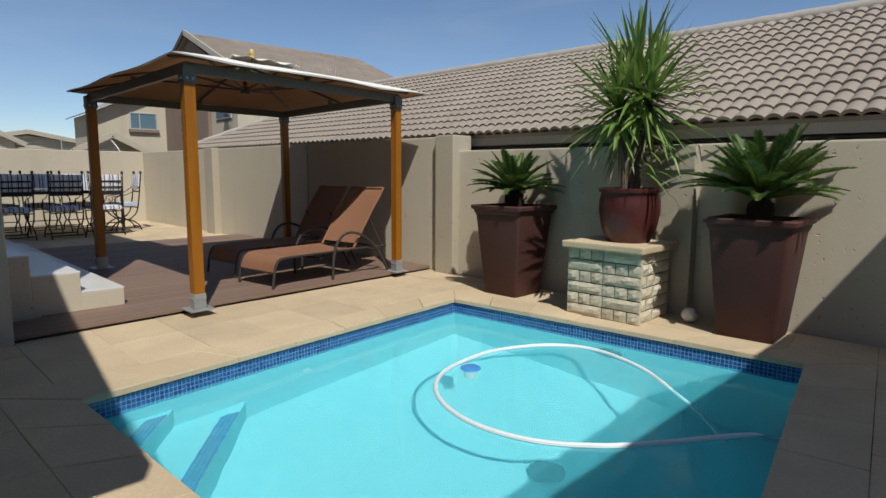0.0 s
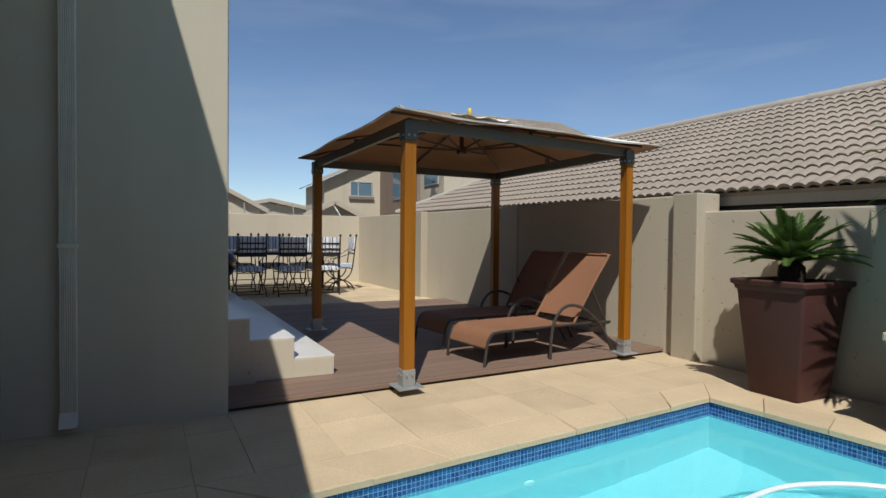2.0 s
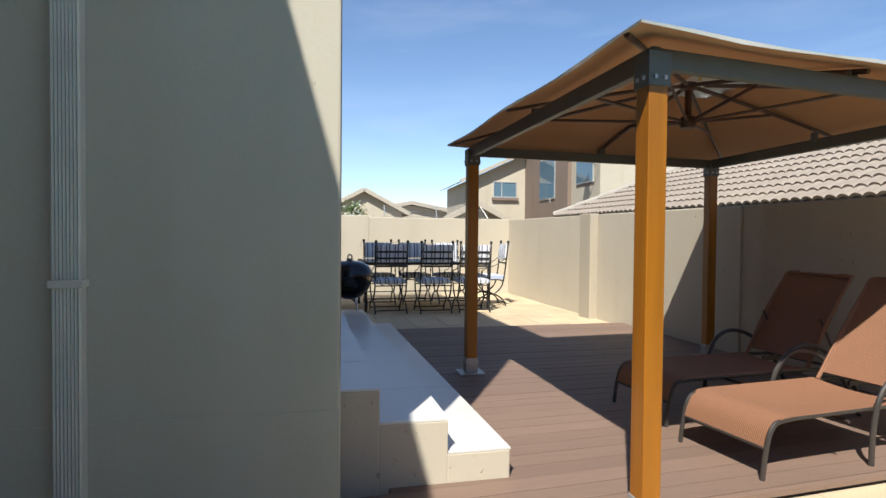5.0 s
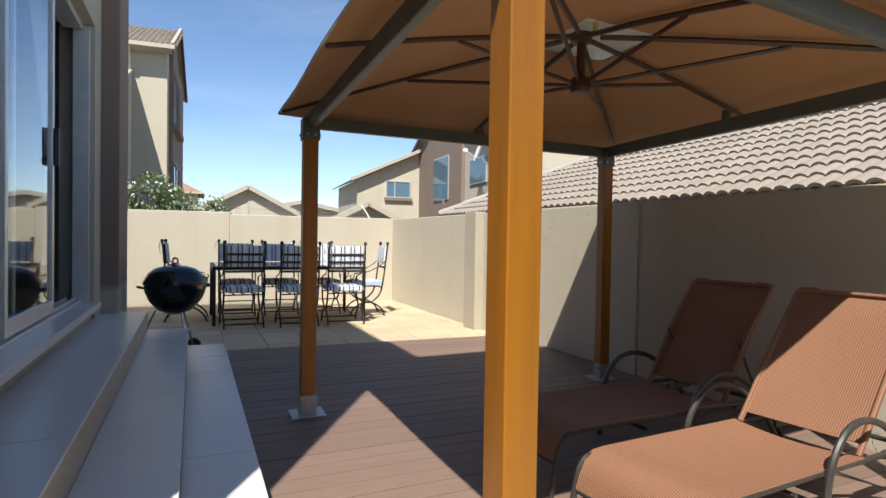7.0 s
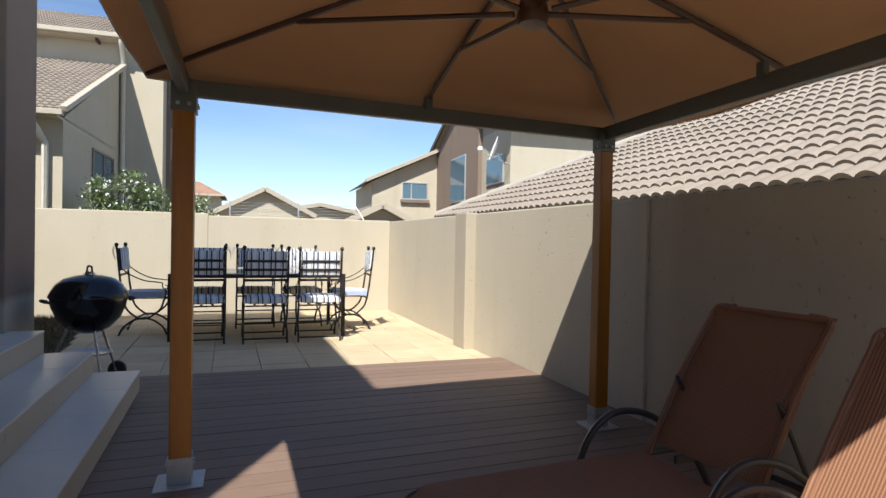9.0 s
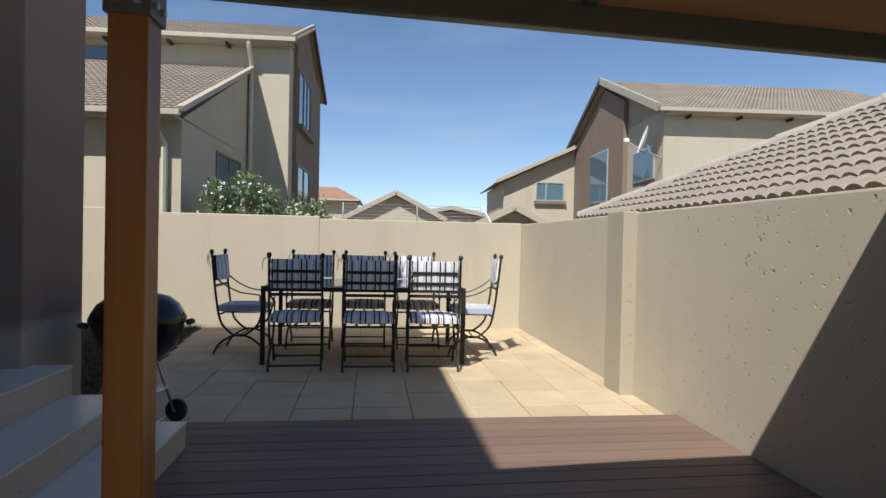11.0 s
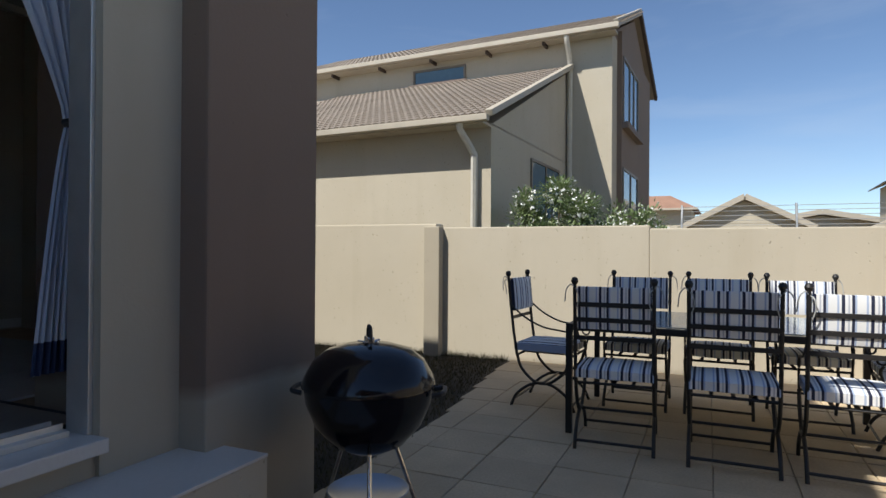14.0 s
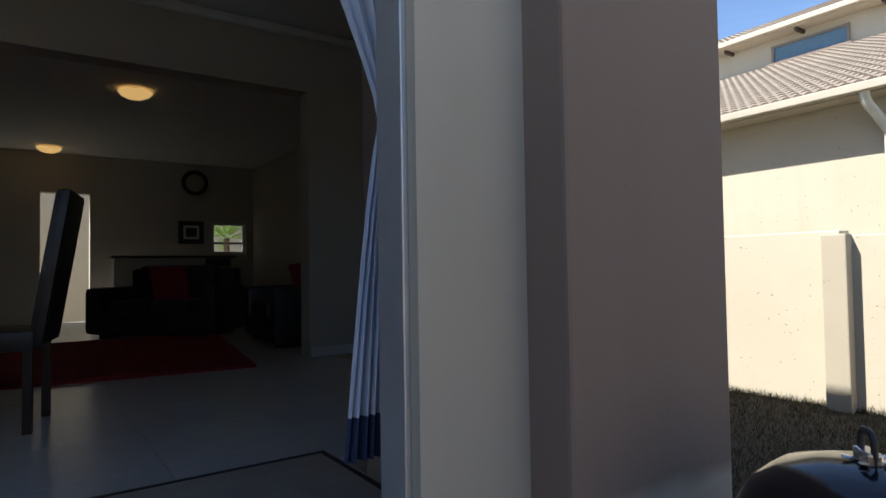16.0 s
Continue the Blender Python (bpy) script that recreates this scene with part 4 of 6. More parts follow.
def square_planter(h=0.845):
    p = thing("square_planter", label="tall tapered square maroon planter beside the pool", category="planter", group="square planters")
    part("body", square_rings([(0.183, 0.0, 0.02), (0.190, 0.012, 0.02), (0.258, h - 0.10, 0.025), (0.262, h - 0.075, 0.025)]), M_POT, p, smooth=True)
    part("rim", square_rings([(0.260, h - 0.082, 0.025), (0.272, h - 0.07, 0.025), (0.278, h - 0.045, 0.03), (0.295, h - 0.035, 0.03), (0.299, h - 0.008, 0.03), (0.292, h, 0.03), (0.235, h, 0.025), (0.225, h - 0.04, 0.025), (0.225, h - 0.05, 0.02), (0.01, h - 0.05, 0.005)]), M_POT, p, smooth=True)
    part("soil", box(-0.228, 0.228, -0.228, 0.228, h - 0.075, h - 0.045), M_SOIL, p, "dark potting soil")
    return p


pot = square_planter()
pot.matrix_basis = pose(-3.70, 4.70, 0, 0, 0, 0)
pot2 = copy_thing(pot, pose(-1.565, 4.77, 0, 0, 0, 2))


def leaf_material(name, low, high, rough=0.45):
    m, t, b = nodes_of(name, rough)
    geo = t.nodes.new("ShaderNodeNewGeometry")
    n = tex(t, "ShaderNodeTexNoise", 14, 3)
    c = mix(t, geo.outputs["Random Per Island"], low, high)
    c = mix(t, ramp(t, n.outputs[0], [(0.35, 0.0), (0.7, 0.4)]), c, shade(low, 0.7))
    t.links.new(c, b.inputs["Base Color"])
    tr = t.nodes.new("ShaderNodeBsdfTranslucent")
    t.links.new(c, tr.inputs[0])
    ms = t.nodes.new("ShaderNodeMixShader")
    ms.inputs[0].default_value = 0.25
    t.links.new(b.outputs[0], ms.inputs[1])
    t.links.new(tr.outputs[0], ms.inputs[2])
    t.links.new(ms.outputs[0], t.nodes["Material Output"].inputs[0])
    return m


M_CYCAD = leaf_material("cycad_leaf", (0.05, 0.10, 0.022), (0.14, 0.22, 0.045))
M_YUCCA = leaf_material("yucca_leaf", (0.10, 0.19, 0.035), (0.27, 0.37, 0.09))
M_DRY = leaf_material("dry_leaf", (0.22, 0.17, 0.09), (0.32, 0.26, 0.15), 0.8)
M_BARK = mottled("fibrous_bark", (0.13, 0.095, 0.065), 0.95, 8, 60, 0.3, 0.6, 0.01)
M_TRUNK = mottled("cycad_trunk", (0.035, 0.022, 0.015), 0.95, 12, 60, 0.35, 0.8, 0.015)


def blade(bm, start, way, length, width, droop, segs=5, fold=0.3):
    """A strap leaf that bends down by its own weight, folded along its middle."""
    way = Vector(way).normalized()
    p, rows = Vector(start), []
    for i in range(segs + 1):
        s = i / segs
        side = way.cross(Vector((0, 0, 1)))
        side = side.normalized() if side.length > 1e-3 else Vector((1, 0, 0))
        up = side.cross(way)
        w = width * (0.55 + 0.9 * s if s < 0.4 else 0.91 * (1 - ((s - 0.4) / 0.6) ** 1.6)) * 0.5
        rows.append([bm.verts.new(p - side * w + up * w * fold), bm.verts.new(p), bm.verts.new(p + side * w + up * w * fold)] if i < segs else [bm.verts.new(p)])
        way = (way + Vector((0, 0, -droop / segs))).normalized()
        p = p + way * length / segs
    for a, c in zip(rows, rows[1:]):
        if len(c) == 3:
            bm.faces.new((a[0], a[1], c[1], c[0]))
            bm.faces.new((a[1], a[2], c[2], c[1]))
        else:
            bm.faces.new((a[0], a[1], c[0]))
            bm.faces.new((a[1], a[2], c[0]))


def frond(bm, start, azimuth, rise, length, rng, droop=0.9):
    """A cycad frond: an arching midrib with two rows of stiff leaflets."""
    way = Vector((math.cos(azimuth) * math.cos(rise), math.sin(azimuth) * math.cos(rise), math.sin(rise)))
    p, n, pts = Vector(start), 22, []
    for i in range(n + 1):
        pts.append((p.copy(), way.copy()))
        way = (way + Vector((0, 0, -droop / n * (0.5 + i / n)))).normalized()
        p = p + way * length / n
    add_tube(bm, [q for q, _ in pts[::4]], [0.006, 0.005, 0.004, 0.003, 0.0025, 0.002][:len(pts[::4])], 4)
    for i in range(3, n + 1):
        q, d = pts[i]
        s = i / n
        side = d.cross(Vector((0, 0, 1)))
        side = side.normalized() if side.length > 1e-3 else Vector((1, 0, 0))
        up = side.cross(d)
        ln = length * 0.17 * math.sin(math.pi * (0.14 + 0.80 * s)) ** 0.7 * rng.uniform(0.85, 1.1)
        for k in (-1, 1):
            for h in (0, 0.33, 0.66):
                q2 = q + d * (length / n * h)
                tip = q2 + ln * (side * k * 0.80 + d * 0.55 + up * 0.25 * rng.uniform(0.6, 1.3))
                mid = q2 + 0.5 * (tip - q2)
                a = d * 0.0045
                bm.faces.new([bm.verts.new(v) for v in (q2 - a, mid - a * 1.1 + up * 0.003, tip, mid + a * 1.1 + up * 0.003, q2 + a)])


def cycad(name, at, size, fronds, seed):
    rng = random.Random(seed)
    c = thing(name, at, label="small green cycad palm in a square planter", category="plant")
    part("trunk", lathe([(0.055, -0.03), (0.085, 0.03), (0.092, 0.10), (0.085, 0.15), (0.04, 0.19), (0, 0.195)], 12), M_TRUNK, c, smooth=True)
    bm = bmesh.new()
    for i in range(fronds):
        ring_no = i / fronds
        frond(bm, (0, 0, 0.17), i * 2.39996 + rng.uniform(-0.2, 0.2), radians(64 - 46 * ring_no + rng.uniform(-8, 8)), size * rng.uniform(0.85, 1.1), rng, 0.40 + 0.35 * ring_no)
    part("crown", bm, M_CYCAD, c, "arching feathery green fronds")
    return c


cycad("cycad", (-3.70, 4.70, 0.795), 0.44, 46, 3)
cycad("cycad", (-1.565, 4.77, 0.795), 0.53, 60, 5)

# plinth of split-faced blocks, round pot and yucca
M_BEDDING = mottled("block_bedding_mortar", (0.17, 0.14, 0.10), 0.95, 6, 50, 0.2)
M_BLOCK = mottled("split_stone_block", (0.60, 0.535, 0.40), 0.9, 8, 45, 0.16, 0.8, 0.012, per_piece=0.18)
plinth = thing("stone_plinth", (0, 0, 0), label="plinth of rough cream split-stone blocks with a sandstone slab", category="plinth")
X0, X1, Y0, Y1 = -2.88, -2.235, 4.36, 4.92
part("core", box(X0 + 0.035, X1 - 0.035, Y0 + 0.035, Y1, 0.0, 0.545), M_BEDDING, plinth)
rng = random.Random(11)


def rough_block(w, h, d, rng):
    """A block whose face is hacked: bevelled outline, uneven middle."""
    bm = bmesh.new()
    nx, nz = max(2, int(w / 0.045)), 3
    g = []
    for j in range(nz + 1):
        row = []
        for i in range(nx + 1):
            edge = i in (0, nx) or j in (0, nz)
            row.append(bm.verts.new((w * i / nx, -(0.004 if edge else 0.016 + rng.uniform(-0.006, 0.006)), h * j / nz)))
        g.append(row)
    for j in range(nz):
        for i in range(nx):
            bm.faces.new((g[j][i], g[j][i + 1], g[j + 1][i + 1], g[j + 1][i]))
    rim = g[0] + [q[-1] for q in g[1:]] + g[-1][-2::-1] + [q[0] for q in g[-2:0:-1]]
    back = [bm.verts.new((v.co.x, d, v.co.z)) for v in rim]
    for i in range(len(rim)):
        j = (i + 1) % len(rim)
        bm.faces.new((rim[i], rim[j], back[j], back[i]))
    bmesh.ops.recalc_face_normals(bm, faces=bm.faces)
    return bm


courses = 6
ch = 0.55 / courses
for side, length, base in (("front", X1 - X0, pose(X0, Y0 + 0.03, 0)), ("right", Y1 - Y0 - 0.03, pose(X1 - 0.03, Y0 + 0.03, 0, 0, 0, 90)), ("left", Y1 - Y0 - 0.03, pose(X0 + 0.03, Y1, 0, 0, 0, -90))):
    for j in range(courses):
        cuts = [0.0]
        pattern = (0.32, 0.108, 0.108, 0.109) if j % 2 == 0 else (0.108, 0.108, 0.108, 0.32)
        if side != "front":
            pattern = (0.25, 0.28) if j % 2 == 0 else (0.14, 0.13, 0.26)
        for wd in pattern:
            cuts.append(min(length, cuts[-1] + wd))
        cuts[-1] = length
        for a, c in zip(cuts, cuts[1:]):
            if c - a > 0.02:
                ob = part("stone_block", rough_block(c - a - 0.010, ch - 0.010, 0.03, rng), M_BLOCK, plinth)
                ob.matrix_basis = base @ pose(a + 0.005, 0, j * ch + 0.005)
bm = box(X0 - 0.03, X1 + 0.03, Y0 - 0.03, Y1 + 0.02, 0.55, 0.605, 0.012)
part("slab", bm, M_COPING, plinth, "sandstone top slab")
round_pot = thing("round_pot", (-2.50, 4.66, 0.605), label="round glazed maroon flower pot on the stone plinth", category="pot")
part("bowl", lathe([(0.0, 0.0), (0.165, 0.0), (0.172, 0.012), (0.215, 0.12), (0.238, 0.24), (0.236, 0.33), (0.222, 0.385), (0.225, 0.392), (0.245, 0.398), (0.248, 0.42), (0.235, 0.428), (0.215, 0.42), (0.205, 0.38), (0.0, 0.375)], 40), M_GLAZE, round_pot, smooth=True)
part("soil", lathe([(0.0, 0.385), (0.206, 0.383)], 24), M_SOIL, round_pot)
yucca = thing("yucca", (-2.50, 4.66, 0.98), label="spiky green yucca with several stems in the round pot", category="plant")
rng = random.Random(21)
heads = [((0.00, 0.02), 0.88), ((-0.07, -0.03), 0.70), ((0.07, 0.04), 0.78)]
for (sx, sy), h in heads:
    part("stem", tube(arc([(sx * 0.6, sy * 0.6, 0.0), (sx * 0.8, sy * 0.9, h * 0.5), (sx * 1.5, sy * 1.5, h)], 4), [0.030, 0.029, 0.028, 0.027, 0.026, 0.026, 0.025, 0.024, 0.022], 8), M_BARK, yucca, smooth=True)
    bm, dry = bmesh.new(), bmesh.new()
    n = 82
    for i in range(n):
        k = i / n
        az = i * 2.39996 + rng.uniform(-0.25, 0.25)
        rise = radians(86 - 132 * k + rng.uniform(-12, 12))
        z = h - 0.12 * k
        blade(bm, (sx * 1.5, sy * 1.5, z), (math.cos(az) * math.cos(rise), math.sin(az) * math.cos(rise), math.sin(rise)), rng.uniform(0.48, 0.74), rng.uniform(0.034, 0.052), rng.uniform(0.05, 0.6), 5)
    part("leaf_head", bm, M_YUCCA, yucca, "rosette of stiff sword-shaped leaves")
    for i in range(12):
        az, rise = rng.uniform(0, 6.28), radians(rng.uniform(-70, -30))
        blade(dry, (sx * 1.3, sy * 1.3, h * rng.uniform(0.55, 0.8)), (math.cos(az) * math.cos(rise), math.sin(az) * math.cos(rise), math.sin(rise)), rng.uniform(0.25, 0.42), 0.02, 0.5, 4)
    part("dry_leaves", dry, M_DRY, yucca, "dry hanging lower leaves")
for i in range(16):
    az, rise = rng.uniform(-0.6, 1.6), radians(rng.uniform(-10, 30))
    bm = bmesh.new()
    blade(bm, (0.06, 0.0, 0.12 + 0.02 * i), (math.cos(az) * math.cos(rise), math.sin(az) * math.cos(rise) - 0.2, math.sin(rise)), rng.uniform(0.35, 0.5), 0.026, rng.uniform(0.6, 1.1), 5)
    part("side_leaf", bm, M_YUCCA, yucca)
ball = tagged(link("white_ball", lathe([(0, -0.06), (0.03, -0.052), (0.052, -0.03), (0.06, 0), (0.052, 0.03), (0.03, 0.052), (0, 0.06)], 18), plain("worn_white_ball", (0.62, 0.60, 0.55), 0.6), smooth=True), label="worn white ball lying on the paving", category="ball")
ball.location = (-2.02, 4.78, 0.06)

# ---- things in the pool ----
M_HOSE = plain("white_hose", (0.66, 0.70, 0.71), 0.4)
hose = thing("pool_hose", (0, 0, 0), label="white ribbed pool cleaner hose floating in a loop", category="hose")
HOSE = [(-0.72, 3.50, -0.22), (-1.02, 3.36, -0.15), (-1.12, 3.23, -0.124), (-1.39, 2.83, -0.124), (-1.57, 2.62, -0.124), (-1.80, 2.46, -0.124), (-2.10, 2.40, -0.124), (-2.38, 2.46, -0.124), (-2.62, 2.61, -0.124), (-2.79, 2.85, -0.124), (-2.86, 3.17, -0.124), (-2.85, 3.46, -0.124), (-2.72, 3.76, -0.124), (-2.54, 3.93, -0.124), (-2.32, 3.97, -0.124), (-2.07, 3.90, -0.124), (-1.85, 3.79, -0.13), (-1.60, 3.60, -0.15), (-1.42, 3.50, -0.25), (-1.25, 3.45, -0.50)]
line = arc(HOSE, 14)
part("hose", tube(line, [0.0138 + 0.0016 * (i % 2) for i in range(len(line))], 8), M_HOSE, hose, smooth=True)
floater = thing("chlorine_floater", (-2.73, 3.04, WATER_Z), label="blue and white chlorine floater in the water", category="floater")
part("collar", lathe([(0.0, 0.012), (0.045, 0.016), (0.064, 0.010), (0.068, 0.0), (0.05, -0.01), (0.0, -0.012)], 20), plain("blue_plastic", (0.06, 0.25, 0.60), 0.35), floater, "blue float collar", smooth=True)
part("basket", lathe([(0.045, -0.012), (0.045, -0.16), (0.035, -0.17), (0.0, -0.17)], 16), plain("white_plastic", (0.75, 0.78, 0.78), 0.4), floater, smooth=True)
light = structure("pool_light", lathe([(0.0, 0.0), (0.09, 0.0), (0.105, -0.02), (0.0, -0.02)], 20), plain("pool_lens", (0.04, 0.06, 0.05), 0.3), "round underwater lamp in the pool wall")
light.matrix_basis = pose(-2.38, 4.195, -0.36, 90, 0, 4)
drain = structure("pool_drain", lathe([(0.0, 0.012), (0.10, 0.01), (0.11, 0.0)], 20), plain("drain_cover", (0.02, 0.06, 0.08), 0.5), "round drain cover on the pool floor")
drain.location = (-2.05, 2.95, -1.05)
for x, z in ((-3.62, -0.42),):
    inlet = structure("pool_inlet", lathe([(0.0, 0.015), (0.03, 0.012), (0.04, 0.0)], 14), plain("inlet_ring", (0.45, 0.66, 0.68), 0.5))
    inlet.matrix_basis = pose(-3.70, 2.4, z, 0, 90, 0)

# ---- the neighbours' houses ----
def settle(ob, centre, shift, size, turn, height=1.0):
    """Sizes and turns a whole house about its centre, then shifts it."""
    m = Matrix.Rotation(turn, 4, "Z") @ Matrix.Diagonal((size, size, size * height, 1))
    ob.matrix_basis = Matrix.Translation(Vector(centre) + Vector(shift)) @ m @ Matrix.Translation(-Vector(centre))



M_FARHOUSE = plaster("neighbour_plaster", (0.49, 0.44, 0.345))
M_FARGREY = plaster("neighbour_grey_plaster", (0.36, 0.325, 0.265))
M_FARGLASS = plain("far_window_glass", (0.10, 0.17, 0.22), 0.05)
M_ORANGE = mottled("orange_roof_tile", (0.31, 0.175, 0.115), 0.85, 1.1, 30, 0.15)
M_BRONZE = plain("bronze_window_frame", (0.20, 0.165, 0.125), 0.5)
M_WHITE = plain("white_paint", (0.78, 0.78, 0.76), 0.5)


def slope(parent, name, pts, material, thick=0.05):
    """A roof board under the tiles: a four-sided slope with thickness."""
    bm = bmesh.new()
    n = (Vector(pts[1]) - Vector(pts[0])).cross(Vector(pts[2]) - Vector(pts[0])).normalized()
    if n.z < 0:
        n = -n
    top = [bm.verts.new(Vector(p) - n * 0.006) for p in pts]
    low = [bm.verts.new(Vector(p) - n * thick) for p in pts]
    bm.faces.new(top)
    bm.faces.new(low[::-1])
    for i in range(len(pts)):
        j = (i + 1) % len(pts)
        bm.faces.new((top[i], top[j], low[j], low[i]))
    bmesh.ops.recalc_face_normals(bm, faces=bm.faces)
    return part(name, bm, material, parent)


def bar(parent, name, a, b2, w, h, material, label=""):
    """A straight board from a to b2, w wide and h high."""
    a, b2 = Vector(a), Vector(b2)
    bm = box(-w / 2, w / 2, 0, (b2 - a).length, -h / 2, h / 2, min(w, h) * 0.12)
    ob = part(name, bm, material, parent, label)
    d = (b2 - a).normalized()
    side = d.cross(Vector((0, 0, 1))).normalized()
    ob.matrix_basis = Matrix.Translation(a) @ Matrix((side, d, side.cross(d))).transposed().to_4x4()
    return ob


def far_window(parent, origin, way, width, height, splits=(0.5,), sill=True, transom=None, rim=None):
    """A window in a far wall: origin its low corner, way the unit vector along the wall; it faces to the right of way."""
    way = Vector(way).normalized()
    out = way.cross(Vector((0, 0, 1)))
    turn = Matrix((way, -out, Vector((0, 0, 1)))).transposed().to_4x4()
    w = part("window", box(0, width, -0.004, 0.05, 0, height), M_FARGLASS, parent)
    w.matrix_basis = Matrix.Translation(origin) @ turn
    bm = bmesh.new()
    f = 0.05
    for x0, x1, z0, z1 in ((-f, 0, -f, height + f), (width, width + f, -f, height + f), (0, width, -f, 0), (0, width, height, height + f)):
        add_box(bm, x0, x1, -0.03, 0.03, z0, z1)
    for s in splits:
        add_box(bm, s * width - 0.025, s * width + 0.025, -0.025, 0.03, 0, height)
    if transom:
        add_box(bm, 0, width * (splits[0] if splits else 1), -0.024, 0.03, transom * height - 0.02, transom * height + 0.02)
    part("frame", bm, rim or M_ALU, w)
    if sill:
        part("sill", box(-0.12, width + 0.12, -0.14, 0.0, -0.20, -f, 0.01), M_SILL, w)
    return w


# long hipped roof right behind the garden wall
roofhouse = thing("neighbour_bungalow", (0, 0, 0), label="low neighbouring house with a long grey-brown tiled roof", category="house")
EY, EZ, RY, RZ, HIP = 5.36, 1.57, 8.05, 2.89, -13.0
RUN = RY - EY
XE = 7.0
up = Vector((0, RUN, RZ - EZ))
part("wall", box(HIP + 0.5, XE, EY + 0.55, RY + 2.2, -0.05, EZ - 0.05), M_FARHOUSE, roofhouse)
slope(roofhouse, "roof", [(XE, EY, EZ), (HIP, EY, EZ), (HIP + RUN, RY, RZ), (XE, RY, RZ)], M_TILE)
slope(roofhouse, "roof", [(HIP, EY, EZ), (HIP + RUN, RY, RZ), (HIP, 2 * RY - EY, EZ)], M_TILE)
slope(roofhouse, "roof", [(XE, 2 * RY - EY, EZ), (XE, RY, RZ), (HIP + RUN, RY, RZ), (HIP, 2 * RY - EY, EZ)], M_TILE)
bar(roofhouse, "fascia", (HIP, EY + 0.03, EZ - 0.075), (XE, EY + 0.03, EZ - 0.075), 0.02, 0.10, M_FASCIA)
# soffit board in near-black brown, much darker than the fascia
bar(roofhouse, "soffit", (HIP, EY + 0.30, EZ - 0.15), (XE, EY + 0.30, EZ - 0.15), 0.5, 0.03, M_EAVE_DARK)
rng = random.Random(8)
k = 0
while HIP + RUN + 0.42 * k < XE:
    x = HIP + RUN + 0.42 * k
    bm = tube([(x, RY, RZ + 0.02), (x + 0.44, RY, RZ + 0.012)], 0.080, 10)
    part("ridge_tile", bm, M_RIDGE, roofhouse, smooth=True)
    k += 1
n = 9
for i in range(n):
    a = Vector((HIP, EY, EZ)).lerp(Vector((HIP + RUN, RY, RZ)), i / n)
    c = Vector((HIP, EY, EZ)).lerp(Vector((HIP + RUN, RY, RZ)), (i + 1.06) / n)
    part("hip_tile", tube([a + Vector((0, 0, 0.035)), c + Vector((0, 0, 0.02))], 0.068, 10), M_RIDGE, roofhouse, smooth=True)

# two-storey house beyond the table
hA = thing("neighbour_house", (0, 0, 0), label="two-storey beige neighbouring house with tiled roofs and downpipes", category="house")
AX, AY, AZ = -19.6, 0.88, 6.0           # tall part: face, corner, eaves
WX, WY = -15.30, -0.06                  # low wing: face, side
part("wall", box(-25.3, AX, -12, AY, -0.45, AZ), M_FARHOUSE, hA)
part("wing_wall", box(AX, WX, -12, WY, -0.45, 3.12), M_FARHOUSE, hA)
bm = bmesh.new()
for y in (-12, WY):
    for x, z in ((AX, 3.1), (WX, 3.1), (AX, 5.2)):
        bm.verts.new((x, y, z))
bmesh.ops.convex_hull(bm, input=bm.verts)
part("wing_gable", bm, M_FARHOUSE, hA)
bm = bmesh.new()
for y in (-12, AY):
    for x, z in ((AX, AZ - 0.01), (-25.3, AZ - 0.01), (-22.45, 7.32)):
        bm.verts.new((x, y, z))
bmesh.ops.convex_hull(bm, input=bm.verts)
part("gable", bm, M_BROWN, hA)
part("brown_panel", box(-24.6, AX - 0.55, AY, AY + 0.10, -0.45, AZ + 0.2), M_BROWN, hA)
slope(hA, "wing_roof", [(-14.95, WY + 0.10, 3.18), (-14.95, -12, 3.18), (AX, -12, 5.32), (AX, WY + 0.10, 5.32)], M_TILE)
slope(hA, "main_roof", [(-19.25, AY + 0.13, 6.02), (-19.25, -12, 6.02), (-22.45, -12, 7.52), (-22.45, AY + 0.13, 7.52)], M_TILE)
slope(hA, "main_roof", [(-25.65, AY + 0.13, 6.02), (-25.65, -12, 6.02), (-22.45, -12, 7.52), (-22.45, AY + 0.13, 7.52)], M_TILE)
bar(hA, "gutter", (-14.93, WY + 0.10, 3.13), (-14.93, -12, 3.13), 0.12, 0.10, M_FASCIA)
bar(hA, "gutter", (-19.22, AY + 0.2, 5.98), (-19.22, -12, 5.98), 0.12, 0.11, M_FASCIA)
bar(hA, "verge", (-14.95, WY + 0.10, 3.20), (AX + 0.02, WY + 0.10, 5.34), 0.12, 0.10, M_FASCIA)
bar(hA, "verge", (-19.2, AY + 0.14, 6.02), (-22.45, AY + 0.14, 7.54), 0.08, 0.17, M_FASCIA)
bar(hA, "verge", (-25.7, AY + 0.14, 6.02), (-22.45, AY + 0.14, 7.54), 0.08, 0.17, M_EAVE_DARK)
part("soffit", box(-19.6, -19.26, -12, AY + 0.11, 5.9, 5.94), M_FASCIA, hA)
part("soffit", box(-15.3, -14.98, -12, WY, 3.06, 3.1), M_FASCIA, hA)
for y in (-9, -7.5, -6, -4.6, -3.2, -1.8, -0.5):
    bar(hA, "rafter_end", (-19.62, y, 5.86), (-19.3, y, 5.86), 0.05, 0.08, M_EAVE_DARK)
pipe_pts = arc([(-19.24, 0.02, 5.95), (-19.26, 0.02, 5.80), (-19.42, 0.02, 5.58), (-19.53, 0.02, 5.40)], 3)
part("downpipe", tube(pipe_pts + [Vector((-19.53, 0.02, -0.4))], 0.055, 8), M_PIPE, hA, smooth=True)
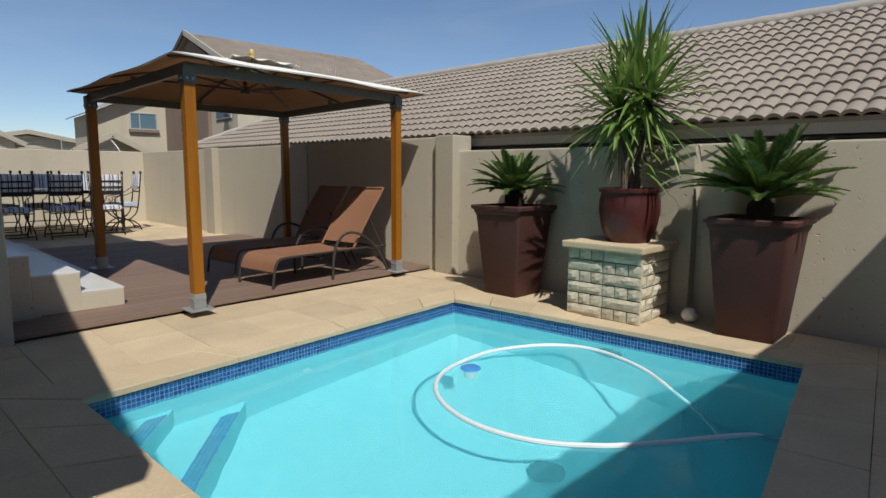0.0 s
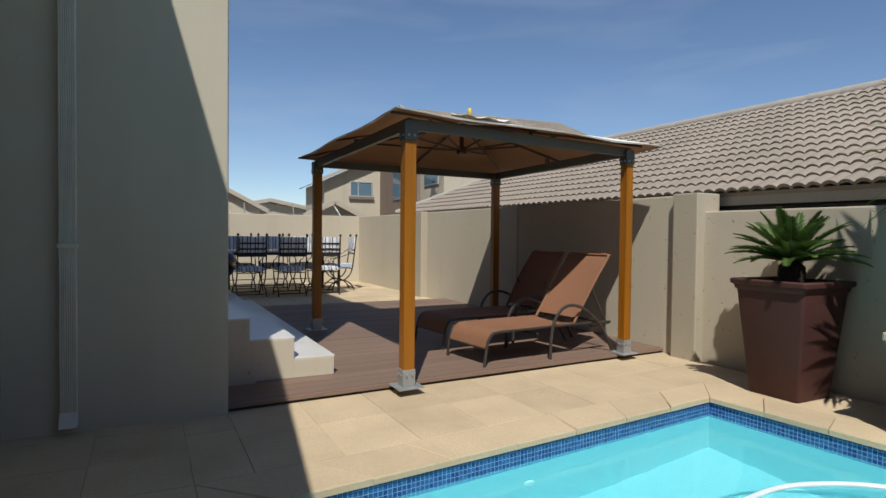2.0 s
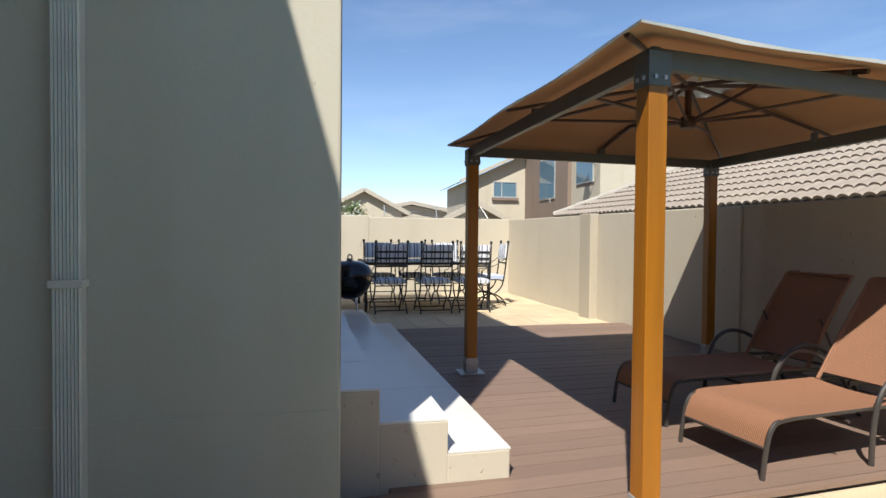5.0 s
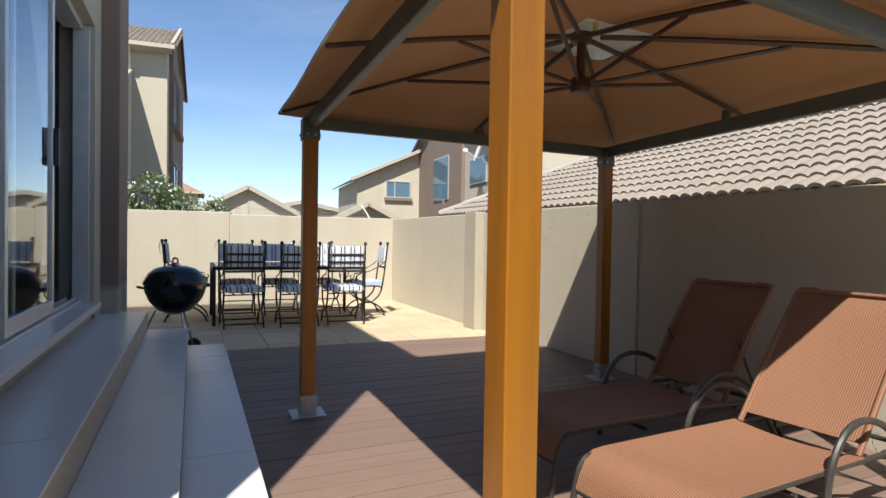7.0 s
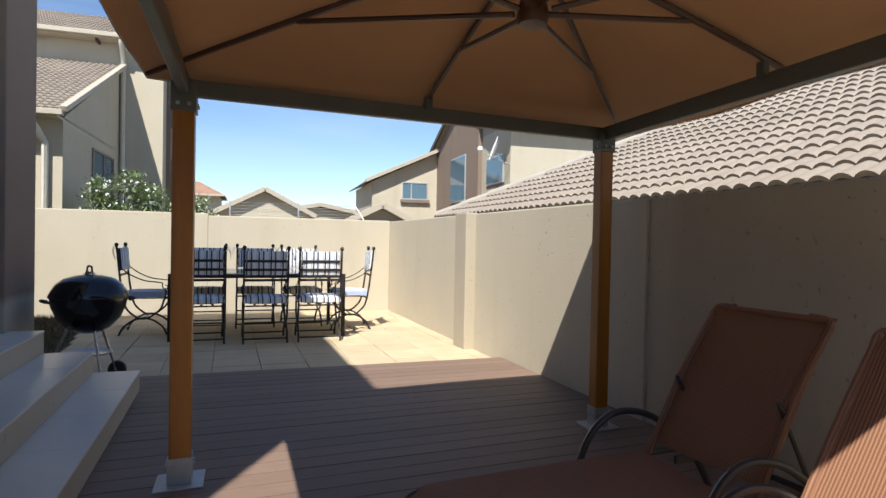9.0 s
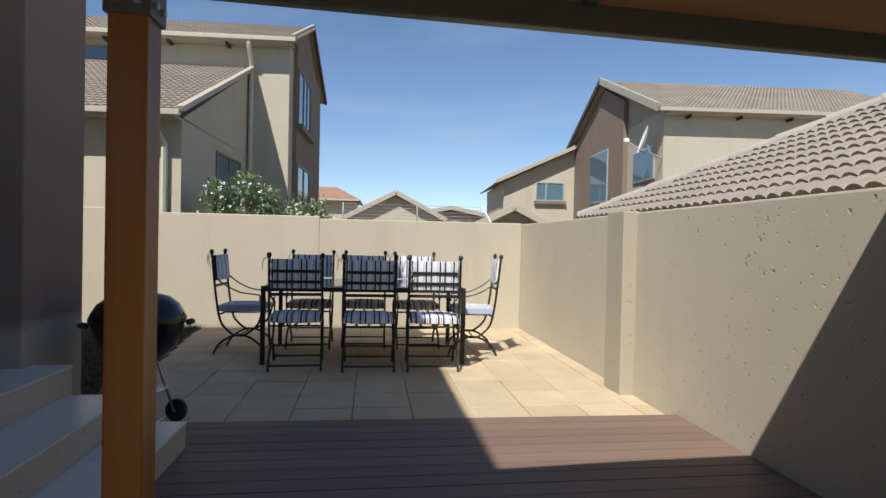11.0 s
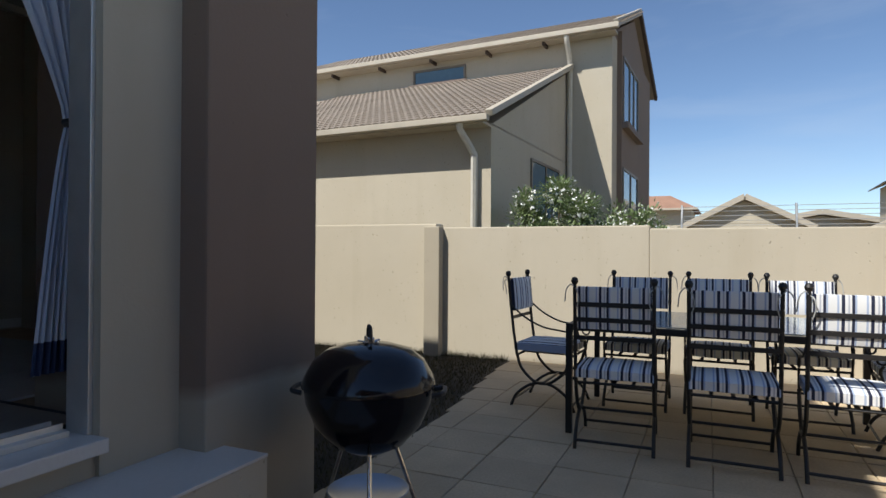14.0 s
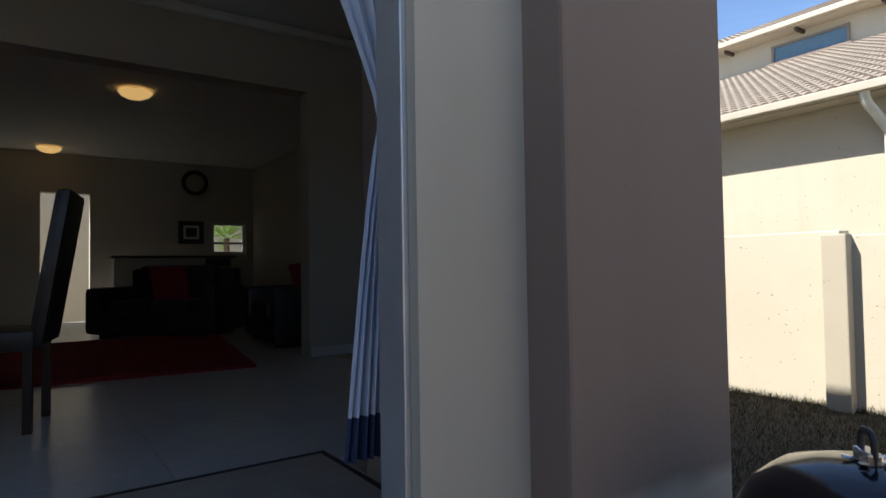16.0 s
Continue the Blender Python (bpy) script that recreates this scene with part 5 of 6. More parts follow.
pipe_pts = arc([(-14.97, -0.42, 3.1), (-14.99, -0.42, 2.98), (-15.12, -0.36, 2.80), (-15.23, -0.30, 2.62)], 3)
part("downpipe", tube(pipe_pts + [Vector((-15.23, -0.30, -0.4))], 0.055, 8), M_PIPE, hA, smooth=True)
far_window(hA, (AX + 0.002, -3.75, 5.40), (0, 1, 0), 1.28, 0.30, (), rim=M_BRONZE)
far_window(hA, (-17.2, WY + 0.002, 1.35), (-1, 0, 0), 1.7, 1.45, (0.5,), rim=M_BRONZE)
far_window(hA, (-20.3, AY + 0.102, 4.15), (-1, 0, 0), 2.0, 1.45, (0.4, 0.7), rim=M_BRONZE)
far_window(hA, (-20.3, AY + 0.102, 2.0), (-1, 0, 0), 2.0, 1.0, (0.5,), rim=M_BRONZE)

settle(hA, (-19.54, -0.654, 5.33), (-0.488, 0.058, -0.199), 0.977, -0.040, 0.92)

# brown gabled house further off
hB = thing("gabled_house", (0, 0, 0), label="two-storey house with brown gable, open window and satellite dish", category="house")
BX, BY, BZ, BA = -21.35, 11.35, 5.0, -26.2
part("wall", box(-31.0, BX, BY, 20, -0.45, BZ), M_FARHOUSE, hB)
bm = bmesh.new()
for y in (BY, 20):
    for x, z in ((BX, BZ - 0.01), (-31.0, BZ - 0.01), (BA, 6.90)):
        bm.verts.new((x, y, z))
bmesh.ops.convex_hull(bm, input=bm.verts)
part("gable", bm, M_FARGREY, hB)
bm = bmesh.new()
for y in (BY - 0.16, BY + 0.02):
    for x, z in ((-30.5, -0.4), (-30.5, 5.15), (-26.2, 6.80), (-24.2, 5.95), (-24.2, -0.4)):
        bm.verts.new((x, y, z))
bmesh.ops.convex_hull(bm, input=bm.verts)
part("brown_panel", bm, M_BROWN, hB)
slope(hB, "roof", [(-21.0, BY - 0.35, 5.0), (-21.0, 20, 5.0), (BA, 20, 7.10), (BA, BY - 0.35, 7.10)], M_TILE)
slope(hB, "roof", [(-31.4, BY - 0.35, 5.0), (-31.4, 20, 5.0), (BA, 20, 7.10), (BA, BY - 0.35, 7.10)], M_TILE)
bar(hB, "verge", (-20.95, BY - 0.36, 5.0), (BA, BY - 0.36, 7.12), 0.08, 0.24, M_FASCIA)
bar(hB, "verge", (-31.45, BY - 0.36, 5.0), (BA, BY - 0.36, 7.12), 0.08, 0.20, M_EAVE_DARK)
bar(hB, "gutter", (-20.97, BY - 0.3, 4.95), (-20.97, 20, 4.95), 0.12, 0.11, M_FASCIA)
part("soffit", box(-21.35, -21.0, BY, 20, 4.86, 4.9), M_FASCIA, hB)
for y in (12, 13.5, 15, 16.5, 18):
    bar(hB, "rafter_end", (-21.37, y, 4.8), (-21.05, y, 4.8), 0.05, 0.08, M_EAVE_DARK)
w = far_window(hB, (-25.75, BY - 0.165, 2.72), (-1, 0, 0), 1.95, 1.8, (0.45,), False)
for k, z in enumerate((0.15, 0.8)):
    ob = part("open_sash", box(0, 0.03, 0, 0.8, 0, 0.6), M_ALU, w, "window sash standing open")
    ob.matrix_basis = pose(1.25, -0.03, z, -28, 0, 90)
far_window(hB, (-22.0, BY - 0.002, 3.15), (-1, 0, 0), 1.55, 0.90, (0.6,), True, 0.4)
dish = part("satellite_dish", lathe([(0.0, 0.05), (0.2, 0.062), (0.36, 0.105), (0.42, 0.135), (0.42, 0.125), (0.2, 0.05), (0.0, 0.038)], 24), M_WHITE, hB, "white satellite dish", smooth=True)
dish.matrix_basis = pose(-21.45, BY - 0.45, 4.12, 72, 0, -14)
part("dish_arm", tube([(-21.4, BY, 3.62), (-21.42, BY - 0.36, 3.76), (-21.45, BY - 0.43, 4.0)], 0.025, 6), M_STEEL, hB)
part("dish_arm", tube([(-21.45, BY - 0.48, 3.74), (-21.58, BY - 1.01, 4.12)], 0.02, 6), M_STEEL, hB)
part("dish_feed", box(-21.65, -21.51, BY - 1.08, BY - 0.94, 4.08, 4.20, 0.02), M_WHITE, hB)
part("wing_wall", prism([(-36, 8.1), (-30.2, 8.1), (-30.2, BY + 0.3), (-36, BY + 0.3)], -0.45, 3.75), M_FARHOUSE, hB)
bm = bmesh.new()
for x in (-36, -30.2):
    for y, z in ((8.1, 3.74), (BY - 0.16, 3.74), (BY - 0.16, 5.2)):
        bm.verts.new((x, y, z))
bmesh.ops.convex_hull(bm, input=bm.verts)
part("wing_gable", bm, M_FARHOUSE, hB)
slope(hB, "wing_roof", [(-29.8, 7.75, 3.72), (-29.8, BY, 5.36), (-36.4, BY, 5.36), (-36.4, 7.75, 3.72)], M_TILE)
bar(hB, "verge", (-29.8, 7.72, 3.72), (-29.8, BY, 5.38), 0.08, 0.16, M_FASCIA)
far_window(hB, (-30.198, 9.55, 3.0), (0, 1, 0), 1.15, 0.72, (0.35,))

settle(hB, (-26.1, 10.285, 4.282), (2.356, -1.043, -0.316), 0.844, -0.071)

# small gables and roofs in the distance
def gable_house(name, x, y, half, eaves, ridge, depth, material, tiles, label):
    h = thing(name, (0, 0, 0), label=label, category="house")
    part("wall", box(x - depth, x, y - half, y + half, -0.05, eaves), material, h)
    bm = bmesh.new()
    for xx in (x - depth, x):
        for yy, z in ((y - half, eaves - 0.01), (y + half, eaves - 0.01), (y, ridge - 0.16)):
            bm.verts.new((xx, yy, z))
    bmesh.ops.convex_hull(bm, input=bm.verts)
    part("gable", bm, material, h)
    s = (ridge - eaves) / half
    o = half + 0.4
    for k in (-1, 1):
        slope(h, "roof", [(x + 0.3, y + k * o, ridge - s * o), (x + 0.3, y, ridge), (x - depth, y, ridge), (x - depth, y + k * o, ridge - s * o)], tiles, 0.12)
        bar(h, "verge", (x + 0.32, y + k * o, ridge - s * o), (x + 0.32, y, ridge), 0.08, 0.22, M_FASCIA)
    return h


gable_house("distant_gable_house", -34.8, 4.01, 2.08, 2.51, 3.59, 9, M_FARHOUSE, M_TILE, "distant house with a low beige gable above the wall")
gable_house("distant_gable_house", -26.0, 7.68, 0.95, 2.03, 2.50, 1.0, M_FARGREY, M_TILE, "small distant beige gable above the wall")
orange = thing("distant_orange_house", (0, 0, 0), label="distant house with an orange hipped tile roof", category="house")
part("wall", box(-51.0, -46.0, -3.2, 1.4, -0.05, 4.4), M_FARHOUSE, orange)
slope(orange, "roof", [(-45.5, -3.7, 4.4), (-45.5, 1.8, 4.4), (-48.3, 0.0, 5.45), (-48.3, -1.9, 5.45)], M_ORANGE)
slope(orange, "roof", [(-45.5, 1.8, 4.4), (-51.5, 1.8, 4.4), (-48.3, 0.0, 5.45)], M_ORANGE)
slope(orange, "roof", [(-45.5, -3.7, 4.4), (-51.5, -3.7, 4.4), (-48.3, -1.9, 5.45)], M_ORANGE)
slope(orange, "roof", [(-51.5, -3.7, 4.4), (-51.5, 1.8, 4.4), (-48.3, 0.0, 5.45), (-48.3, -1.9, 5.45)], M_ORANGE)
bar(orange, "gutter", (-45.45, -3.7, 4.36), (-45.45, 1.8, 4.36), 0.12, 0.12, M_FASCIA)
settle(orange, (-46.9, 0.9, 4.925), (0.13, 0.376, -0.503), 0.967, -0.0255)
gable_house("distant_long_house", -37.0, 7.0, 4.5, 2.2, 3.05, 6, M_FARHOUSE, M_TILE, "distant low house with a tiled roof")

# electric fence on the far wall
fence = thing("electric_fence", (FAR_X - 0.11, 0, 1.54), label="thin wires of an electric fence on slanted brackets above the wall", category="fence")
for y, lean in ((2.42, 0.0), (4.62, -0.16), (3.5, 0.0)):
    part("bracket", tube([(0, y, 0.0), (-0.02, y + lean * 0.4, 0.12), (-0.06, y + lean, 0.27)], 0.012, 6), M_WHITE if lean else M_STEEL, fence)
for k in range(5):
    z = 0.05 + 0.05 * k
    part("wire", tube([(-0.02 - 0.008 * k, 2.42, z), (-0.02 - 0.008 * k, 4.62 - 0.032 * k, z)], 0.003, 4), M_STEEL, fence)

# flowering shrubs behind the far wall
M_SHRUB = leaf_material("shrub_leaf", (0.13, 0.19, 0.075), (0.26, 0.32, 0.14))
M_PETAL = plain("white_petal", (0.75, 0.75, 0.72), 0.8)


def shrub(at, r, h, n, seed):
    rng = random.Random(seed)
    s = thing("flowering_shrub", at, label="green shrub dotted with white flowers behind the wall", category="shrub", group="flowering shrubs")
    bm, fl, st = bmesh.new(), bmesh.new(), bmesh.new()
    clumps = [(Vector((rng.gauss(0, 0.45) * r, rng.gauss(0, 0.45) * r, h * (0.45 + 0.55 * rng.random()))), rng.uniform(0.12, 0.26)) for _ in range(44)]
    for c, cr in clumps:
        c.z = min(c.z, h * (1.05 - 0.35 * (Vector((c.x, c.y)).length / r) ** 2))
        add_tube(st, [(c.x * 0.15, c.y * 0.15, 0), (c.x * 0.6, c.y * 0.6, c.z * 0.6), tuple(c)], [0.02, 0.012, 0.005], 5)
        for _ in range(n // 44):
            d = Vector((rng.gauss(0, 1), rng.gauss(0, 1), rng.gauss(0, 1))).normalized()
            p = c + d * cr * rng.uniform(0.3, 1.15)
            blade(bm, p, d + Vector((0, 0, 0.3)), rng.uniform(0.045, 0.075), rng.uniform(0.025, 0.04), 0.4, 2)
            if rng.random() < 0.055:
                q = p + d * 0.04
                for a in range(4):
                    e = Vector((rng.gauss(0, 1), rng.gauss(0, 1), rng.gauss(0, 1))).normalized() * 0.026
                    f = e.cross(d).normalized() * 0.018
                    fl.faces.new([fl.verts.new(v) for v in (q, q + e - f, q + e * 1.3, q + e + f)])
    part("stems", st, M_BARK, s)
    part("foliage", bm, M_SHRUB, s)
    part("blossoms", fl, M_PETAL, s, "small white flowers")


shrub((-15.75, 0.72, -0.05), 0.80, 2.22, 15000, 31)
shrub((-15.9, 2.0, -0.05), 0.5, 1.82, 4500, 32)
shrub((-16.4, 1.5, -0.05), 0.6, 1.9, 4500, 33)

# ---- sliding door ----
M_BRASSY = plain("dark_handle", (0.03, 0.03, 0.03), 0.4)
door = thing("door_1", (0, 0, 0), label="wide aluminium sliding glass door, slid partly open", kind="structure")
dz0, dz1 = SILL, LINTEL
bm = bmesh.new()
for x0, x1, y0, y1 in ((D1, D1 + 0.018, 0.65, 0.765), (P1 - 0.05, P1, 0.59, 0.72)):
    add_box(bm, x0, x1, y0, y1, dz0, dz1, 0.004)
add_box(bm, D1 + 0.05, P1 - 0.05, 0.59, 0.72, dz1 - 0.05, dz1, 0.004)
add_box(bm, D1 + 0.05, P1 - 0.05, 0.59, 0.72, dz0, dz0 + 0.02, 0.003)
add_box(bm, D1 + 0.05, P1 - 0.05, 0.615, 0.623, dz0 + 0.02, dz0 + 0.04)
add_box(bm, D1 + 0.05, P1 - 0.05, 0.675, 0.683, dz0 + 0.02, dz0 + 0.04)
part("door_frame", bm, M_ALU, door)


def leaf(x0, x1, y, handle=False):
    bm = bmesh.new()
    s = 0.05
    add_box(bm, x0, x0 + s, y - 0.018, y + 0.018, dz0 + 0.03, dz1 - 0.052, 0.004)
    add_box(bm, x1 - s, x1, y - 0.018, y + 0.018, dz0 + 0.03, dz1 - 0.052, 0.004)
    add_box(bm, x0 + s, x1 - s, y - 0.018, y + 0.018, dz0 + 0.03, dz0 + 0.11, 0.004)
    add_box(bm, x0 + s, x1 - s, y - 0.018, y + 0.018, dz1 - 0.112, dz1 - 0.052, 0.004)
    p = part("door_leaf", bm, M_ALU, door)
    g = part("pane", box(x0 + s, x1 - s, y - 0.003, y + 0.003, dz0 + 0.11, dz1 - 0.112), M_GLASS, p)
    g.visible_shadow = False
    if handle:
        part("door_handle", box(x0 + 0.01, x0 + 0.04, y + 0.018, y + 0.05, 1.62, 1.86, 0.008), M_BRASSY, p)


leaf(-6.55, -5.41, 0.63)
leaf(-7.55, -6.45, 0.63)
leaf(-8.22, -7.15, 0.685, True)

# ---- rooms behind it ----
structure("floor_indoors", box(-10.0, P1, -9.2, BEHIND, -0.02, FLOOR_Z - 0.012), M_JOINT)
structure("floor_indoors_2", box(-11.9, -10.0, -9.2, -0.345, -0.02, FLOOR_Z - 0.012), M_JOINT)
structure("ceiling_dining", box(-10.0, P1, -3.1, BEHIND, 3.50, 3.60), M_CEIL)
structure("ceiling_dining_2", box(-11.2, -10.0, -3.1, -0.345, 3.50, 3.60), M_CEIL)
structure("ceiling_lounge", box(-11.9, P1, -9.2, -3.3, 3.26, 3.45), M_CEIL)
wall_with_openings("wall_between_rooms", "x", -11.9, P1, -3.3, -3.1, FLOOR_Z - 0.02, 3.60, [(-10.505, -6.0, FLOOR_Z - 0.02, 2.95)], M_INSIDE)
structure("wall_indoor_west", box(-11.4, -11.2, -3.1, -0.34, -0.05, 3.60), M_HOUSE)
structure("wall_lounge_west", box(-12.05, -11.9, -9.4, -3.1, -0.05, 3.60), M_HOUSE)
structure("wall_indoor_east", box(P1 - 0.004, P1 + 0.2, -9.2, -4.2, -0.05, EAVE), M_INSIDE)
wall_with_openings("wall_lounge_back", "x", -11.9, P1, -9.4, -9.2, -0.05, 3.55, [(-11.77, -11.17, 1.66, 2.23), (-9.27, -8.60, FLOOR_Z - 0.02, 2.63)], M_INSIDE)
structure("wall_yard", box(-15, -4, -12.2, -12.0, -0.05, 3.6), M_WALL)
m0 = structure("wall_lining", box(D1, P1, BEHIND - 0.012, BEHIND, LINTEL, 3.50), M_INSIDE)
structure("wall_lining_2", box(-11.2, -10.2, -0.352, -0.342, FLOOR_Z, 3.50), M_INSIDE)
w = window_unit("window_2", 0.60, 0.57, [(0, 1, 0, 0.35), (0, 1, 0.35, 1)])
tagged(w, label="small window with a palm outside")
w.matrix_basis = pose(-11.77, -9.33, 1.66)
M_BOARD = mottled("cornice_paint", (0.7, 0.69, 0.65), 0.7, vary=0.04, relief=0.05)
structure("cornice", box(-11.19, P1 - 0.01, -3.1, -3.03, 3.42, 3.49, 0.02), M_BOARD)
structure("baseboard", box(-11.19, -10.52, -3.1, -3.085, FLOOR_Z, FLOOR_Z + 0.08, 0.003), M_BOARD)

# curtain, gathered by a tie
m, t, b = nodes_of("blue_grey_curtain", 0.85)
tc = t.nodes.new("ShaderNodeTexCoord")
sp = t.nodes.new("ShaderNodeSeparateXYZ")
t.links.new(tc.outputs["Object"], sp.inputs[0])
c = ramp(t, sp.outputs[2], [(0.0, (0.035, 0.05, 0.11)), (0.118, (0.035, 0.05, 0.11)), (0.120, (0.62, 0.66, 0.72)), (0.34, (0.58, 0.62, 0.70)), (0.345, (0.52, 0.57, 0.66)), (1.0, (0.54, 0.59, 0.68))])
wv = tex(t, "ShaderNodeTexNoise", 120, 3)
t.links.new(c, b.inputs["Base Color"])
bump(t, b, wv.outputs[0], 0.2, 0.002)
curtain = thing("curtain", (0, 0, 0.83), label="blue-grey curtain with a navy hem, tied back beside the open door", category="curtain")
bm = bmesh.new()
rows = []
tie_z = 0.94
for j in range(31):
    z = 2.32 * j / 30
    if z < tie_z:
        k = (tie_z - z) / tie_z
        x0, wd = -9.31, 0.045 + 0.13 * k ** 0.75
    else:
        k = (z - tie_z) / (2.32 - tie_z)
        x0, wd = -9.31, 0.045 + 0.62 * k ** 1.15
    row = []
    for i in range(45):
        u = i / 44
        amp = 0.008 + 0.02 * min(1, wd / 0.3)
        row.append(bm.verts.new((x0 + wd * u + 0.004 * math.sin(17 * u + 3 * z), 0.50 + amp * math.sin(2 * math.pi * 6.5 * u + 0.8 * z) * (0.5 + 0.5 * math.sin(9 * u + 1) ** 2) - 0.045, z)))
    rows.append(row)
for a, c2 in zip(rows, rows[1:]):
    for i in range(44):
        bm.faces.new((a[i], a[i + 1], c2[i + 1], c2[i]))
part("cloth", bm, m, curtain, smooth=True)
part("tie_band", tube([(-9.315, 0.455, tie_z), (-9.29, 0.49, tie_z + 0.01), (-9.26, 0.455, tie_z), (-9.29, 0.42, tie_z)], 0.018, 6, True), M_BLACKP, curtain, "dark tie band")
rail = tagged(link("curtain_rail", tube([(-9.4, 0.455, 3.16), (-5.4, 0.455, 3.16)], 0.014, 8), M_ALU), label="curtain rail above the sliding door", category="rail")

# doormat and rug
mat = tagged(link("doormat", quad([(-9.45, 0.33), (-8.25, 0.33), (-8.25, -0.42), (-9.45, -0.42)], FLOOR_Z, FLOOR_Z + 0.012), mottled("beige_mat", (0.42, 0.36, 0.29), 0.95, 5, 120, 0.12, 0.5, 0.004)), label="beige doormat with a dark border on the tiles", category="mat")
for pts in (((-9.47, 0.352), (-8.23, 0.352), (-8.23, 0.33), (-9.47, 0.33)), ((-9.47, -0.42), (-8.23, -0.42), (-8.23, -0.442), (-9.47, -0.442)), ((-9.47, 0.33), (-9.448, 0.33), (-9.448, -0.42), (-9.47, -0.42)), ((-8.252, 0.33), (-8.23, 0.33), (-8.23, -0.42), (-8.252, -0.42))):
    part("border", quad(pts, FLOOR_Z, FLOOR_Z + 0.014), M_BLACKP, mat, "dark mat border")
rug = tagged(link("rug", quad([(-9.95, -2.85), (-7.6, -3.15), (-7.6, -5.75), (-10.35, -5.75)], FLOOR_Z, FLOOR_Z + 0.03, 0, 0.012), mottled("red_shag", (0.34, 0.025, 0.03), 0.98, 6, 90, 0.25, 0.9, 0.02)), label="red shaggy rug on the lounge floor", category="rug")

M_LEATHER = mottled("dark_leather", (0.028, 0.022, 0.020), 0.42, 5, 70, 0.2, 0.2, 0.003)
M_REDC = mottled("red_cushion_cloth", (0.26, 0.02, 0.025), 0.9, 6, 120, 0.15)
M_DARKLEG = plain("dark_stained_leg", (0.03, 0.018, 0.012), 0.4)


def indoor_chair(at, rz):
    c = thing("dining_chair", at, rz, label="dark leather high-backed dining chair", category="chair")
    for x in (-0.2, 0.2):
        for y in (0.03, 0.42):
            part("leg", box(x - 0.02, x + 0.02, y - 0.02, y + 0.02, 0, 0.42, 0.004), M_DARKLEG, c)
    part("seat", box(-0.23, 0.23, 0.0, 0.46, 0.40, 0.50, 0.025), M_LEATHER, c, smooth=True)
    bm = box(-0.22, 0.22, -0.035, 0.035, 0.42, 1.20, 0.028)
    for v in bm.verts:
        v.co.y -= 0.20 * max(0, v.co.z - 0.5) ** 1.4
    part("backrest", bm, M_LEATHER, c, smooth=True)


indoor_chair((-8.52, -1.80, FLOOR_Z), -102)
din = thing("indoor_table", (0, 0, 0), label="dark wooden dining table indoors", category="table")
part("tabletop", box(-7.75, -6.3, -2.3, -1.0, FLOOR_Z + 0.72, FLOOR_Z + 0.76, 0.008), M_DARKLEG, din)
for x in (-7.68, -6.37):
    for y in (-2.23, -1.07):
        part("leg", box(x - 0.04, x + 0.04, y - 0.04, y + 0.04, FLOOR_Z, FLOOR_Z + 0.72, 0.005), M_DARKLEG, din)


def sofa(at, rz, w, label, cushion=True, high=0.86):
    s = thing("sofa" if w > 1.2 else "armchair", at, rz, label=label, category="sofa" if w > 1.2 else "armchair")
    part("base", box(-w / 2, w / 2, 0, 0.85, 0.05, 0.28, 0.03), M_LEATHER, s, smooth=True)
    n = 2 if w > 1.2 else 1
    for i in range(n):
        a = -w / 2 + 0.2 + (w - 0.4) * i / n
        part("seat_cushion", box(a + 0.005, a + (w - 0.4) / n - 0.005, 0.2, 0.86, 0.28, 0.44, 0.05), M_LEATHER, s, smooth=True)
        part("back_cushion", box(a + 0.005, a + (w - 0.4) / n - 0.005, 0.06, 0.26, 0.42, high, 0.06), M_LEATHER, s, smooth=True)
    part("backrest", box(-w / 2, w / 2, -0.08, 0.10, 0.05, high - 0.04, 0.05), M_LEATHER, s, smooth=True)
    for k in (-1, 1):
        part("armrest", box(k * w / 2 - 0.1, k * w / 2 + 0.1, 0.0, 0.86, 0.05, 0.60, 0.06), M_LEATHER, s, smooth=True)
    for k in (-1, 1):
        part("foot", box(k * (w / 2 - 0.08) - 0.03, k * (w / 2 - 0.08) + 0.03, 0.05, 0.8, 0.0, 0.06), M_DARKLEG, s)
    return s


sofa((-10.15, -6.33, FLOOR_Z), -40, 1.4, "dark leather two-seat sofa with a red cushion")
sofa((-11.3, -4.3, FLOOR_Z), -95, 1.15, "dark leather armchair with a red cushion", high=0.98)
for at, rz in (((-9.93, -6.07, FLOOR_Z + 0.44), -40), ((-10.97, -4.28, FLOOR_Z + 0.44), -95)):
    bm = puffy(-0.22, 0.22, 0, 0.42, -0.06, 0.06)
    bmesh.ops.transform(bm, matrix=Matrix.Rotation(radians(72), 4, "X"), verts=bm.verts)
    ob = tagged(link("cushion", bm, M_REDC, smooth=True), label="red scatter cushion leaning on dark leather", category="cushion")
    ob.matrix_basis = pose(*at, 0, 0, rz)
ring_clock = tagged(link("wall_wreath", tube([(0.19 * math.cos(a * math.pi / 16), 0, 0.19 * math.sin(a * math.pi / 16)) for a in range(32)], 0.035, 8, True), M_BLACKP, smooth=True), label="dark round wreath hung on the lounge wall", category="wreath")
ring_clock.location = (-10.87, -9.16, 2.92)
pic = thing("framed_picture", (-10.805, -9.19, 2.04), label="small dark framed picture on the lounge wall", category="picture")
part("frame", box(-0.21, 0.21, 0, 0.03, -0.2, 0.2, 0.01), M_BLACKP, pic)
part("mount", box(-0.13, 0.13, 0.03, 0.034, -0.12, 0.12), M_BOARD, pic)
part("print", box(-0.09, 0.09, 0.034, 0.036, -0.08, 0.08), M_LEATHER, pic)
